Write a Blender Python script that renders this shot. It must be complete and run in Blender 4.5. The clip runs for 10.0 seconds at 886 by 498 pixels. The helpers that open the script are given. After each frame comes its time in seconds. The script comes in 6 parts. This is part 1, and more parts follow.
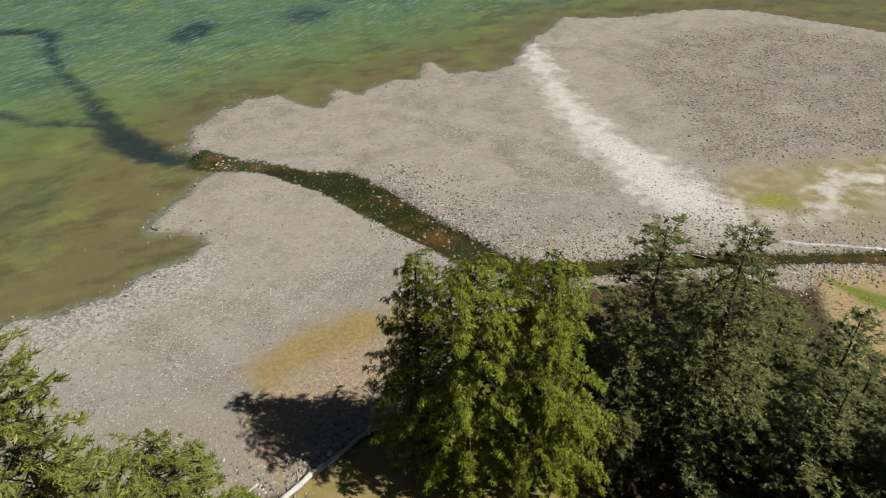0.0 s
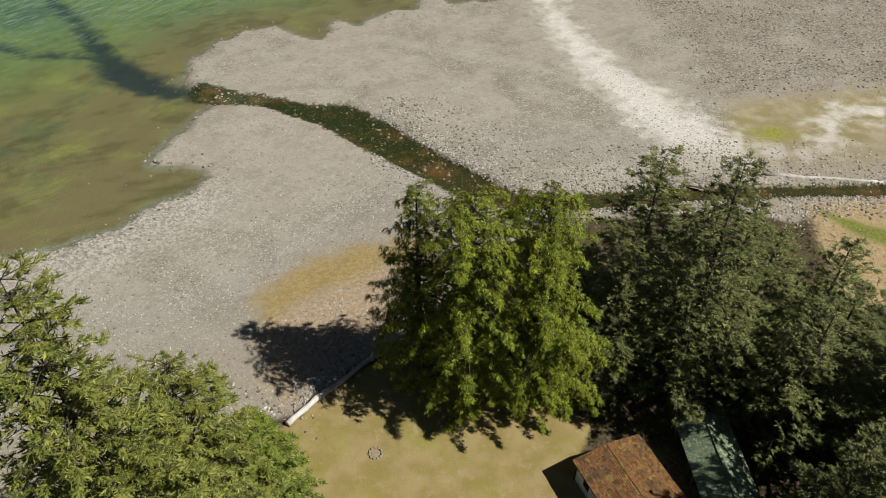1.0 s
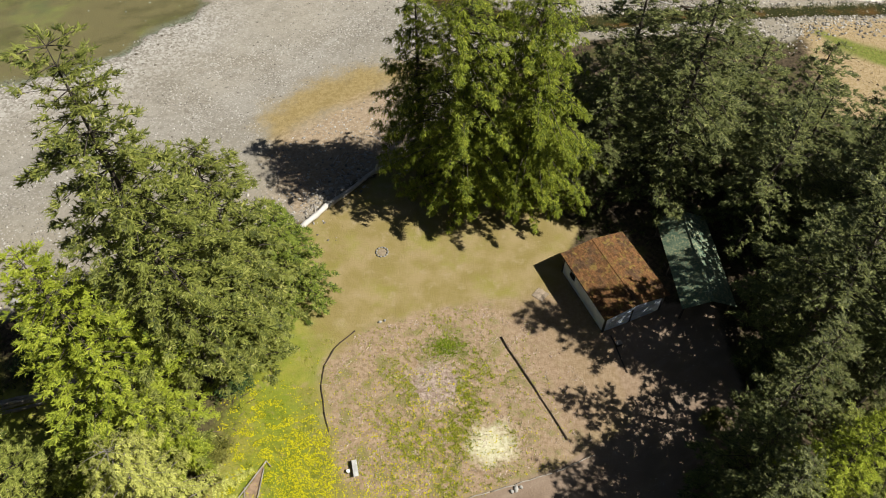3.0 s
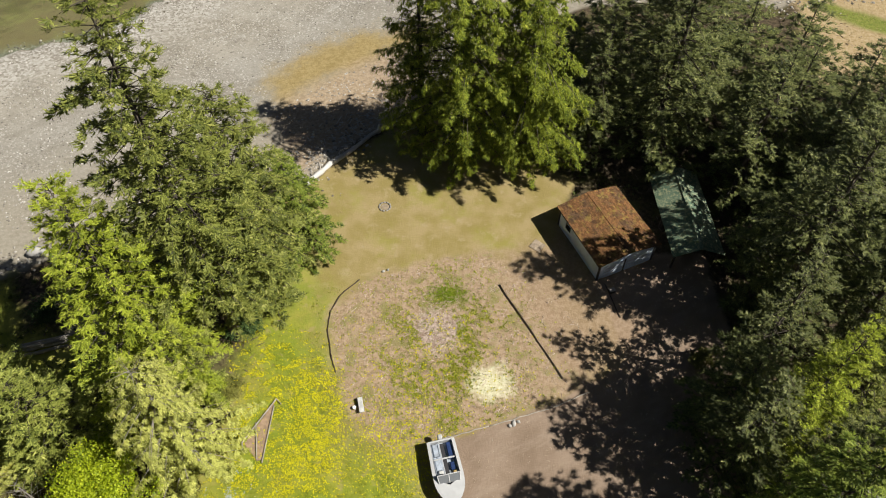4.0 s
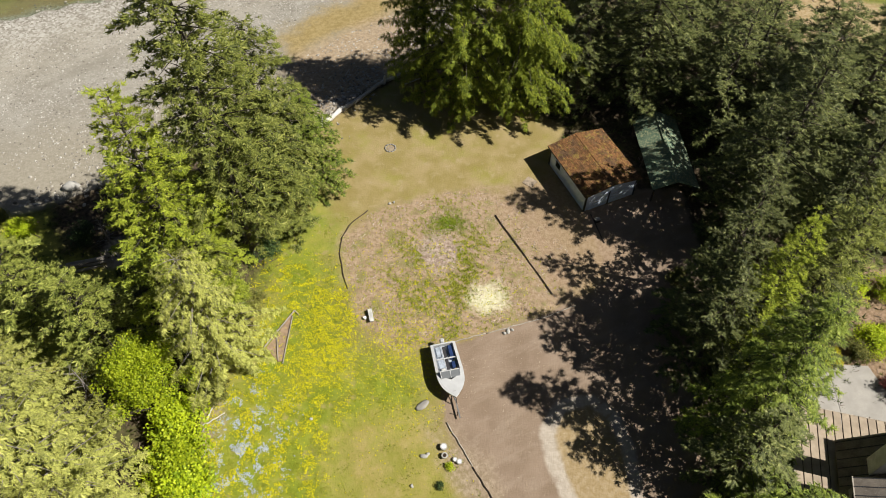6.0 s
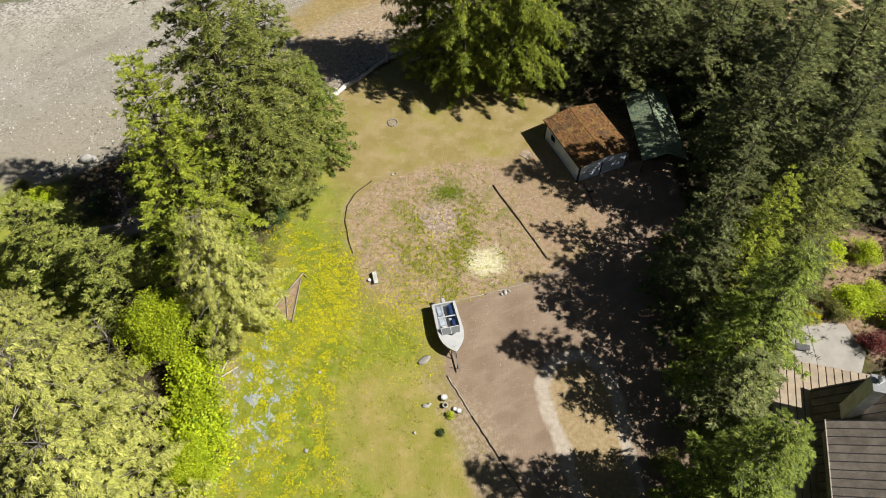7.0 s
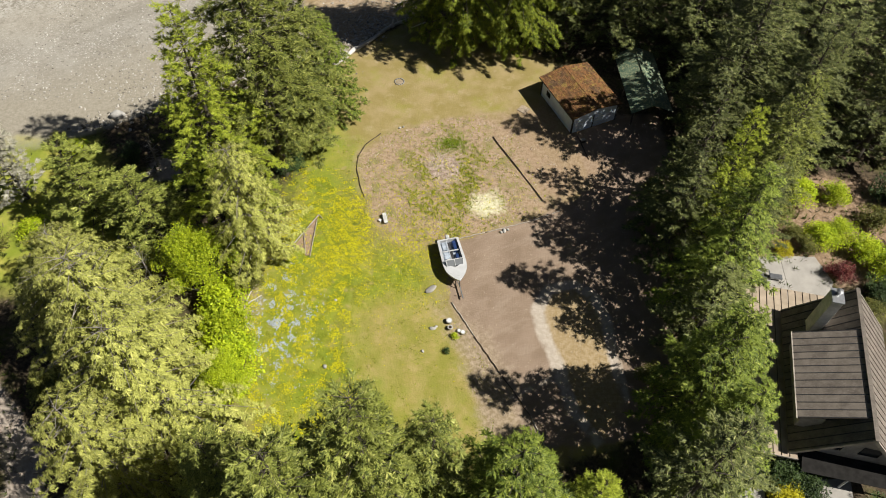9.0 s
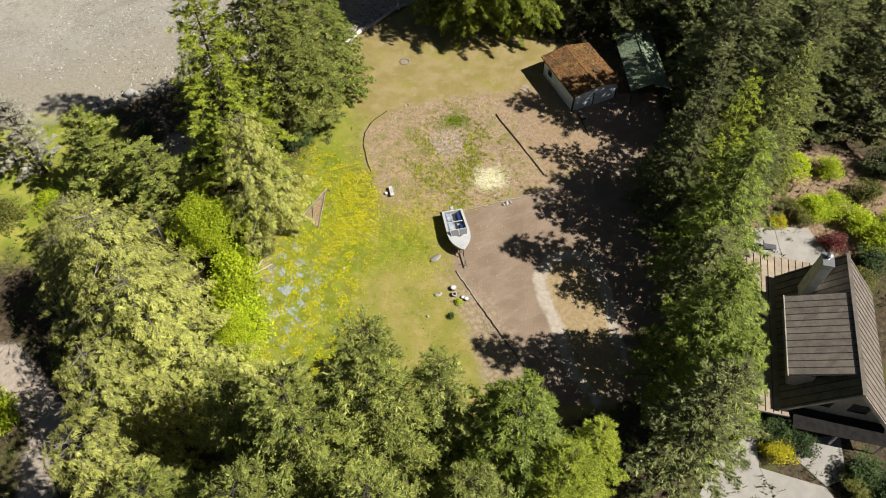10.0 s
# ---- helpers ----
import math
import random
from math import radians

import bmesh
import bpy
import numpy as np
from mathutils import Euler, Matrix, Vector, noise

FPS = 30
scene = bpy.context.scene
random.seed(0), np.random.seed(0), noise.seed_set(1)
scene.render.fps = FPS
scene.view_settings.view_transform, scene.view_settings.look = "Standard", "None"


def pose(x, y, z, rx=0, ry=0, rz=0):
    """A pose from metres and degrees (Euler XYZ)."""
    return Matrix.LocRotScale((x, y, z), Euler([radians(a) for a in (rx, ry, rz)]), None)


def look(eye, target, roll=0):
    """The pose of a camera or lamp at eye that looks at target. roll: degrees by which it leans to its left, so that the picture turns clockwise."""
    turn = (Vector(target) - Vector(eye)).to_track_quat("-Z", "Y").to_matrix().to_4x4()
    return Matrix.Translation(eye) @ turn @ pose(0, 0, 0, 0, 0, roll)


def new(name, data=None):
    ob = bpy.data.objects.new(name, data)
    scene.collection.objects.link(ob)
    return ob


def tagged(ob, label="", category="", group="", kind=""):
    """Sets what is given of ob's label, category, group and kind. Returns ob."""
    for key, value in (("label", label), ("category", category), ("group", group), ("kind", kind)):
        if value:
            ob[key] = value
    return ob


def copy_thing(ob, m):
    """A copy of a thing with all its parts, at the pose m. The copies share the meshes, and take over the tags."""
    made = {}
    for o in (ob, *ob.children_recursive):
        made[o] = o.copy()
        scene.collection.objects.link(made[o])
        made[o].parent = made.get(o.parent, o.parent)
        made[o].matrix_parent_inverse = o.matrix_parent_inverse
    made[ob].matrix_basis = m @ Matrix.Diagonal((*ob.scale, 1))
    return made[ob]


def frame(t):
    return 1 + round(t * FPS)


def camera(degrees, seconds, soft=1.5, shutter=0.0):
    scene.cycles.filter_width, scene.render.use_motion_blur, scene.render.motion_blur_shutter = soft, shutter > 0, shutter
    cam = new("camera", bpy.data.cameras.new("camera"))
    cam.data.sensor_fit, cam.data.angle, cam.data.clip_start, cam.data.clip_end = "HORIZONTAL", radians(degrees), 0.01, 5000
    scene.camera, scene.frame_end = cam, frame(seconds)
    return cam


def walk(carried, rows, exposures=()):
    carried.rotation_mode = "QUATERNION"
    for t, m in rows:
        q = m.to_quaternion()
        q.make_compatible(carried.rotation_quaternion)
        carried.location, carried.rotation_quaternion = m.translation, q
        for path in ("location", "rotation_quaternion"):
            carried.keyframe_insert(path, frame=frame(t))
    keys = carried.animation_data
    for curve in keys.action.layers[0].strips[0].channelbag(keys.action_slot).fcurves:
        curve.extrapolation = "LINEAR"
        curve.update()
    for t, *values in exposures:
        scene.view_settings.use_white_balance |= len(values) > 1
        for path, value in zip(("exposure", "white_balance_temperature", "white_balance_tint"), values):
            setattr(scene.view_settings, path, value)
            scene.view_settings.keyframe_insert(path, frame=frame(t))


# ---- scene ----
cam = camera(63.4, 10.0, soft=1.0)
PATH = [
    (0, (0.016, -1.038, 60.923), (-0.028, 0.591, 59.764), 0.3),
    (0.5, (0.052, -1.53, 61.292), (0.01, 0.052, 60.069), 0.2),
    (1, (-0.03, -2.498, 61.532), (-0.069, -0.979, 60.231), 0.3),
    (1.5, (-0.145, -4.043, 61.63), (-0.179, -2.591, 60.255), 0.3),
    (2, (-0.119, -5.655, 61.623), (-0.15, -4.273, 60.178), 0.3),
    (2.5, (0.201, -7.487, 61.63), (0.166, -6.18, 60.116), 0.0),
    (3, (0.287, -9.561, 61.604), (0.253, -8.329, 60.029), -0.3),
    (3.2, (0.27, -10.47, 61.61), (0.237, -9.254, 60.023), -0.4),
    (4.3, (0.075, -15.83, 61.79), (0.049, -14.629, 60.191), -0.1),
    (4.5, (0.038, -16.869, 61.843), (0.013, -15.67, 60.242), 0.0),
    (5, (-0.141, -19.511, 62.213), (-0.16, -18.31, 60.614), 0.2),
    (5.5, (-0.317, -22.024, 62.717), (-0.332, -20.824, 61.117), 0.4),
    (7, (-0.517, -29.337, 64.906), (-0.526, -28.157, 63.291), 0.6),
    (7.5, (-0.547, -31.669, 65.484), (-0.557, -30.493, 63.866), 0.5),
    (8, (-0.622, -33.987, 66.11), (-0.632, -32.815, 64.49), 0.5),
    (8.5, (-0.694, -36.213, 66.679), (-0.705, -35.044, 65.056), 0.4),
    (9, (-0.805, -38.427, 67.021), (-0.816, -37.26, 65.396), 0.3),
    (9.5, (-0.892, -40.56, 67.25), (-0.907, -39.396, 65.624), 0.2),
    (10, (-1.018, -42.546, 67.319), (-1.035, -41.384, 65.692), 0.1),
]
walk(cam, [(t, look(eye, target, roll)) for t, eye, target, roll in PATH], [(0, 0.0), (1, 0.08), (2.5, 0.28), (5, 0.4), (10, 0.44)])

# ---- light ----
SUN_EL, SUN_X, SUN_Y = radians(48.5), 0.972, -0.235
world = bpy.data.worlds.new("sky")
scene.world = world
world.use_nodes = True
wn = world.node_tree
sky = wn.nodes.new("ShaderNodeTexSky")
sky.sky_type, sky.sun_disc = "NISHITA", False
sky.sun_elevation, sky.sun_rotation = SUN_EL, math.atan2(SUN_X, SUN_Y)
wn.links.new(sky.outputs[0], wn.nodes["Background"].inputs[0])
wn.nodes["Background"].inputs[1].default_value = 0.018
sun = new("sun", bpy.data.lights.new("sun", "SUN"))
sun.data.energy, sun.data.angle, sun.data.color = 5.0, radians(0.5), (1.0, 0.95, 0.86)
sun.matrix_world = look((SUN_X * math.cos(SUN_EL) * 90, SUN_Y * math.cos(SUN_EL) * 90, math.sin(SUN_EL) * 90), (0, 0, 0))


# ---- material helpers ----
class Nodes:
    """A small writer of node trees."""

    def __init__(self, name):
        self.mat = bpy.data.materials.new(name)
        self.mat.use_nodes = True
        self.tree = self.mat.node_tree
        self.bsdf = self.tree.nodes["Principled BSDF"]
        self.out = self.tree.nodes["Material Output"]

    def add(self, kind, **props):
        node = self.tree.nodes.new(kind)
        for key, value in props.items():
            setattr(node, key, value)
        return node

    def put(self, socket, value):
        if isinstance(value, bpy.types.NodeSocket):
            self.tree.links.new(value, socket)
        elif isinstance(value, (tuple, list)) and len(value) == 3 and socket.type == "RGBA":
            socket.default_value = (*value, 1)
        else:
            socket.default_value = value

    def coords(self, local=False):
        node = self.add("ShaderNodeTexCoord") if local else self.add("ShaderNodeNewGeometry")
        return node.outputs["Object"] if local else node.outputs["Position"]

    def noise(self, scale, detail=4.0, rough=0.55, stretch=None, local=False, out="Fac"):
        node = self.add("ShaderNodeTexNoise")
        at = self.coords(local)
        if stretch:
            mapping = self.add("ShaderNodeMapping", vector_type="TEXTURE")
            self.put(mapping.inputs["Vector"], at)
            mapping.inputs["Rotation"].default_value = (0, 0, stretch[3] if len(stretch) > 3 else 0)
            mapping.inputs["Scale"].default_value = [1 / v for v in stretch[:3]]
            at = mapping.outputs[0]
        self.put(node.inputs["Vector"], at)
        node.inputs["Scale"].default_value, node.inputs["Detail"].default_value = scale, detail
        node.inputs["Roughness"].default_value = rough
        return node.outputs[out]

    def cells(self, scale, feature="F1", out="Distance", local=False, rand=1.0):
        node = self.add("ShaderNodeTexVoronoi", feature=feature)
        self.put(node.inputs["Vector"], self.coords(local))
        node.inputs["Scale"].default_value = scale
        node.inputs["Randomness"].default_value = rand
        return node.outputs[out]

    def ramp(self, value, low, high, to_low=0.0, to_high=1.0):
        node = self.add("ShaderNodeMapRange", interpolation_type="SMOOTHSTEP")
        for n, v in enumerate((value, low, high, to_low, to_high)):
            self.put(node.inputs[n], v)
        return node.outputs[0]

    def math(self, op, a, b=0.0):
        node = self.add("ShaderNodeMath", operation=op)
        self.put(node.inputs[0], a)
        self.put(node.inputs[1], b)
        return node.outputs[0]

    def mix(self, fac, a, b, blend="MIX"):
        node = self.add("ShaderNodeMix", data_type="RGBA", blend_type=blend)
        self.put(node.inputs["Factor"], fac)
        self.put(node.inputs[6], a)
        self.put(node.inputs[7], b)
        return node.outputs[2]

    def attr(self, name):
        return self.add("ShaderNodeAttribute", attribute_name=name).outputs["Fac"]

    def gray(self, value):
        node = self.add("ShaderNodeCombineColor")
        for n in range(3):
            self.put(node.inputs[n], value)
        return node.outputs[0]

    def bump(self, height, strength=0.5, distance=0.05):
        node = self.add("ShaderNodeBump")
        node.inputs["Strength"].default_value, node.inputs["Distance"].default_value = strength, distance
        self.put(node.inputs["Height"], height)
        self.put(self.bsdf.inputs["Normal"], node.outputs[0])

    def finish(self, color, rough=0.85, metal=0.0, spec=0.3):
        self.put(self.bsdf.inputs["Base Color"], color)
        self.put(self.bsdf.inputs["Roughness"], rough)
        self.put(self.bsdf.inputs["Metallic"], metal)
        self.bsdf.inputs["Specular IOR Level"].default_value = spec
        return self.mat


def plain(name, color, rough=0.7, metal=0.0, vary=0.25, scale=3.0, fine=30.0, bump=0.2, spec=0.3):
    """A surface of one colour with stains at two scales and fine relief."""
    n = Nodes(name)
    big, small = n.noise(scale, 5, local=True), n.noise(fine, 4, local=True)
    dark = tuple(c * (1 - vary) for c in color)
    light = tuple(min(1, c * (1 + vary * 0.6)) for c in color)
    c = n.mix(n.ramp(big, 0.3, 0.7), dark, light)
    c = n.mix(n.ramp(small, 0.35, 0.75, 0, 0.5), c, tuple(v * (1 - vary) for v in color))
    rnd = n.add("ShaderNodeObjectInfo").outputs["Random"]
    c = n.mix(1.0, c, n.gray(n.ramp(rnd, 0, 1, 1 - vary * 0.5, 1 + vary * 0.3)), "MULTIPLY")
    n.bump(small, bump, 0.02)
    return n.finish(c, rough, metal, spec)


def leaf(name, dark, light, tip, glow=0.25):
    """Foliage: colour varies by tree, by spray and across the crown; some light passes through."""
    n = Nodes(name)
    isle = n.add("ShaderNodeNewGeometry").outputs["Random Per Island"]
    rnd = n.add("ShaderNodeObjectInfo").outputs["Random"]
    c = n.mix(n.ramp(isle, 0.0, 0.85), dark, light)
    c = n.mix(n.ramp(isle, 0.86, 1.0, 0, 0.9), c, tip)
    c = n.mix(n.ramp(n.noise(0.35, 3), 0.42, 0.68, 0, 0.6), c, light)
    c = n.mix(n.ramp(n.noise(1.1, 2), 0.50, 0.66, 0, 0.4), c, n.mix(n.ramp(isle, 0.4, 1.0), light, tip))
    c = n.mix(n.ramp(n.noise(0.8, 2), 0.46, 0.34, 0, 0.45), c, dark)
    c = n.mix(1.0, c, n.gray(n.ramp(rnd, 0, 1, 0.8, 1.15)), "MULTIPLY")
    n.finish(c, 0.55, 0, 0.25)
    through_leaf = n.add("ShaderNodeBsdfTranslucent")
    n.put(through_leaf.inputs["Color"], n.mix(0.5, c, tip))
    both = n.add("ShaderNodeMixShader")
    both.inputs[0].default_value = glow * 0.4
    n.tree.links.new(n.bsdf.outputs[0], both.inputs[1])
    n.tree.links.new(through_leaf.outputs[0], both.inputs[2])
    n.tree.links.new(both.outputs[0], n.out.inputs["Surface"])
    return n.mat


# ---- mesh helpers ----
def mesh_of(name, verts, faces, material, smooth=False):
    me = bpy.data.meshes.new(name)
    me.from_pydata([tuple(v) for v in verts] if not isinstance(verts, np.ndarray) else verts.tolist(), [], faces if not isinstance(faces, np.ndarray) else faces.tolist())
    if material:
        me.materials.append(material)
    if smooth:
        me.polygons.foreach_set("use_smooth", [True] * len(me.polygons))
    me.update()
    return me


def under(ob, parent):
    if parent is not None:
        ob.parent = parent
    return ob


def part(name, bm, material, parent, label="", smooth=False):
    """One mesh object from a bmesh, under a thing or a part."""
    me = bpy.data.meshes.new(name)
    bm.to_mesh(me)
    bm.free()
    me.materials.append(material)
    if smooth:
        me.polygons.foreach_set("use_smooth", [True] * len(me.polygons))
    return tagged(under(new(name, me), parent), label)


def thing(name, m, label, category, group="", kind=""):
    ob = new(name)
    ob.matrix_basis = m
    ob.empty_display_size = 0.3
    return tagged(ob, label, category, group, kind)


def box(bm, sx, sy, sz, m=None, bevel=0.0):
    """A box with its base centred on the origin of m."""
    made = bmesh.ops.create_cube(bm, size=1.0)["verts"]
    bmesh.ops.transform(bm, matrix=(m or Matrix()) @ Matrix.Translation((0, 0, sz / 2)) @ Matrix.Diagonal((sx, sy, sz, 1)), verts=made)
    if bevel:
        edges = list({e for v in made for e in v.link_edges})
        bmesh.ops.bevel(bm, geom=edges, offset=bevel, segments=1, affect="EDGES")
    return bm


def tube(bm, a, b, r1, r2=None, sides=8):
    """A tapered round bar from a to b."""
    a, b = Vector(a), Vector(b)
    way = b - a
    m = Matrix.Translation((a + b) / 2) @ way.to_track_quat("Z", "Y").to_matrix().to_4x4()
    bmesh.ops.create_cone(bm, cap_ends=True, segments=sides, radius1=r1, radius2=r1 if r2 is None else r2, depth=way.length, matrix=m)
    return bm


def slab(bm, corners, thick):
    """A plate whose upper face has these corners, with its thickness downwards."""
    top = [bm.verts.new(c) for c in corners]
    low = [bm.verts.new((c[0], c[1], c[2] - thick)) for c in corners]
    bm.faces.new(top)
    bm.faces.new(low[::-1])
    for n in range(len(corners)):
        k = (n + 1) % len(corners)
        bm.faces.new((top[k], top[n], low[n], low[k]))
    bmesh.ops.recalc_face_normals(bm, faces=bm.faces[:])
    return bm


def stone_bm(seed, sx, sy, sz, subdiv=2, rough=0.25):
    rng = random.Random(seed)
    bm = bmesh.new()
    bmesh.ops.create_icosphere(bm, subdivisions=subdiv, radius=1.0)
    shift = Vector((rng.uniform(-9, 9), rng.uniform(-9, 9), rng.uniform(-9, 9)))
    for v in bm.verts:
        k = 1 + rough * noise.noise(v.co * 1.3 + shift) * 2
        v.co = Vector((v.co.x * sx * k, v.co.y * sy * k, max(v.co.z, -0.45) * sz * k))
    return bm


# ---- plan of the shore and the ground ----
def inside_distance(px, py, poly):
    """Signed distance to a closed outline, positive inside."""
    poly = np.asarray(poly, float)
    nxt = np.roll(poly, -1, 0)
    best = np.full(px.shape, 1e9)
    odd = np.zeros(px.shape, bool)
    for (x1, y1), (x2, y2) in zip(poly, nxt):
        dx, dy = x2 - x1, y2 - y1
        s = np.clip(((px - x1) * dx + (py - y1) * dy) / (dx * dx + dy * dy + 1e-9), 0, 1)
        best = np.minimum(best, (px - x1 - s * dx) ** 2 + (py - y1 - s * dy) ** 2)
        crosses = (y1 > py) != (y2 > py)
        odd ^= crosses & (px < (x2 - x1) * (py - y1) / (y2 - y1 if y2 != y1 else 1e-9) + x1)
    return np.where(odd, 1, -1) * np.sqrt(best)


def line_distance(px, py, line):
    """Distance to a line of (x, y, half width), less the width."""
    best = np.full(px.shape, 1e9)
    for (x1, y1, w1), (x2, y2, w2) in zip(line, line[1:]):
        dx, dy = x2 - x1, y2 - y1
        s = np.clip(((px - x1) * dx + (py - y1) * dy) / (dx * dx + dy * dy + 1e-9), 0, 1)
        best = np.minimum(best, np.hypot(px - x1 - s * dx, py - y1 - s * dy) - (w1 + s * (w2 - w1)))
    return best


SEA = -1.5
SHORE_NORTH = [(900, 170), (150, 180), (111, 188), (95, 197), (81, 206), (61, 205), (43, 197), (28, 197.5), (17.2, 177.7), (11.4, 161), (4, 156.5), (-2.4, 155.5),
               (-8.5, 162), (-10.5, 151), (-17, 149), (-21.6, 143.3), (-26.8, 145.5), (-28.2, 136), (-35, 137), (-39.5, 141.4), (-45, 138.8), (-49, 133), (-51.8, 124.6), (-51.7, 118.4), (-48, 114.7)]
SHORE_SOUTH = [(-44.5, 112), (-42.5, 109.5), (-44.7, 103.7), (-47.1, 93.8), (-48, 90), (-42.2, 89.6), (-39.2, 88.5), (-37.4, 87), (-39.3, 83.4), (-44.5, 77), (-47, 73.3), (-53, 69.5),
               (-59, 67), (-75, 60), (-110, 48), (-900, 30), (-3000, 3000), (3000, 3000)]
STREAM = [(-47, 113, 2.6), (-42, 111, 2.5), (-34.5, 109.9, 1.7), (-27.4, 107, 2.5), (-20.7, 105, 4.2), (-15.4, 100.5, 4.0), (-8.6, 94.2, 3.6), (-2.8, 89, 3.3), (2.4, 84.3, 3.2), (8, 81, 1.9),
          (16, 80.8, 1.9), (26, 82.5, 2.0), (45, 84.6, 1.4), (62, 85.4, 1.4), (90, 87, 1.5), (200, 92, 2)]
CHANNEL = [(-44, 112, 1.4), (-53, 113, 2.2), (-62.6, 119, 3.4), (-70.4, 127.5, 2.4), (-81.5, 142.5, 0.9), (-96, 160, 0.8), (-108, 178, 1.6), (-112, 188, 2.4), (-119, 192, 2.4), (-128, 192, 3)]
CHANNEL_SIDE = [(-70, 127, 1.2), (-75, 128.2, 0.9), (-86, 129, 0.6), (-95.5, 134, 1.0), (-112, 138, 0.6)]
BANK = [(-900, 5), (-110, 18), (-70, 21), (-52, 25), (-45, 28.5), (-38, 33), (-30, 37.5), (-21, 40.5), (-16.5, 42), (-12, 48), (-6.6, 52.5), (-1, 60), (8, 70), (18, 76), (40, 79), (46, 76), (52, 79.5), (62, 80.5), (90, 82), (900, 95), (900, -900), (-900, -900)]


def spaced(lo, hi, step, margin, far):
    """Grid lines: close between lo and hi, wider in the margin, and ever wider out to the horizon."""
    mid = list(np.arange(lo, hi + step / 2, step))
    out = [step]
    while out[-1] < far:
        gap = 1.0 if out[-1] < margin else (out[-1] - margin) * 0.35 + 2
        out.append(out[-1] + gap)
    return np.array([lo - o for o in out[::-1]] + mid + [hi + o for o in out])


def smooth(v):
    v = np.clip(v, 0, 1)
    return v * v * (3 - 2 * v)


def wobble(x, y, s, seed=0.0):
    """Cheap smooth noise from sums of waves."""
    v = np.zeros_like(x)
    rng = np.random.RandomState(int(seed * 7) + 3)
    for k in range(7):
        a, f, p = rng.uniform(0, 6.28), rng.uniform(0.6, 1.9) / s, rng.uniform(0, 6.28)
        v += np.sin((x * np.cos(a) + y * np.sin(a)) * f * 6.28 + p + 1.5 * np.sin((x * np.sin(a) - y * np.cos(a)) * f * 3.1 + p))
    return v / 7


def shore_wobble(x, y):
    return 0.7 * wobble(x, y, 4, 1) + 1.6 * wobble(x, y, 13, 12)


def height(x, y):
    """The ground's height."""
    x, y = np.asarray(x, float), np.asarray(y, float)
    land = -inside_distance(x, y, SHORE_NORTH + SHORE_SOUTH) + shore_wobble(x, y)
    bank = inside_distance(x, y, BANK) + 0.35 * wobble(x, y, 6, 2)
    stream = line_distance(x, y, STREAM) + 0.45 * wobble(x, y, 3.5, 3)
    wet = np.clip(-land, 0, None)
    beach = SEA + 0.42 * (1 - np.exp(-np.clip(land, 0, None) / 7))
    beach = np.where(land < 0, SEA - 0.035 * wet - 0.9 * smooth((wet - 25) / 80), beach)
    beach = np.maximum(beach, np.where(land > 0, -1.05 + 0.75 * smooth((bank + 30) / 30), -99))
    up = smooth((bank + 2.2) / 2.8)
    z = beach * (1 - up) + np.maximum(beach, 0.0) * up
    z = z + 0.05 * wobble(x, y, 9, 5) * smooth(land / 3)
    cut = smooth((0.5 - stream) / 1.1) * smooth((np.hypot(x + 46, y - 113) - 1) / 8)
    z = z - 0.5 * cut * (z > SEA - 0.4)
    chan = np.minimum(line_distance(x, y, CHANNEL), line_distance(x, y, CHANNEL_SIDE))
    return z - 0.35 * smooth((1.0 - chan) / 2.5) * (land < 1)


def height_at(x, y):
    return float(height(np.array([x]), np.array([y]))[0])

LAWN = [(-21, 38), (-16.4, 41.5), (-12, 47.3), (-6.6, 51.5), (2, 53), (14, 42), (12, 36), (15, 28), (24, 20), (23, 3), (19, -12), (6, -17), (-8, -18), (-18, -15), (-23.5, -8), (-23, 0), (-21.5, 10), (-17.5, 24), (-17, 33)]
LUSH = [(-23, 6), (-16, 9), (-9, 10.5), (-4, 8.5), (-2.5, 5), (-4.5, 3.5), (-9.5, 3), (-11, -1), (-10, -7), (-6, -10), (-2, -18), (-18, -15), (-23.5, -5)]
LUSH_STRIP = [(-20, 22), (-16, 30), (-13, 27), (-12.5, 20), (-10, 13), (-9.5, 6), (-14, 3), (-21, 5)]
PLOT = [(-12.4, 22.8), (-11.7, 25.2), (-9, 28.2), (-2.4, 30.6), (3.7, 32), (9, 29), (14, 21), (13, 16.5), (8.3, 14), (0.3, 11.2), (-5.4, 9.7), (-9.3, 12.8), (-10.9, 17.5)]
DRIVE = [(-1.2, 10.3), (8.5, 14), (13, 16.2), (17, 19), (15, 29), (19, 32), (27, 32), (28, 16), (24, 3), (22, -12), (7.6, -14), (4.9, -7.7), (1.4, -1.3), (-0.4, 2.3)]
DRY = [(-25.5, 60), (-22, 65), (-18, 68.5), (-9.7, 71.5), (-4, 73), (-2, 68), (-9, 66), (-16.6, 60), (-20, 57), (-22, 54)]
COBBLE = [(44, 114), (46, 136), (38, 158), (50, 182), (80, 193), (118, 172), (105, 130), (72, 117)]
OLIVE = [(42, 96), (44, 107), (50, 113), (66, 116), (95, 124), (120, 118), (90, 96), (60, 91), (46, 91)]
TANLAND = [(47.5, 60), (48.5, 72), (49.5, 81), (56, 82.5), (75, 83), (110, 86), (110, 60), (60, 58)]
WEEDS = [(-75, 16), (-60, 25), (-46, 27), (-43, 21), (-36, 20), (-33, 8), (-45, 2), (-70, 8)]
LANE = [(-90, -8, 2.2), (-60, -10, 2.2), (-47, -9.5, 2.0), (-40, -16, 1.8), (-36, -40, 1.8), (-36, -90, 2)]
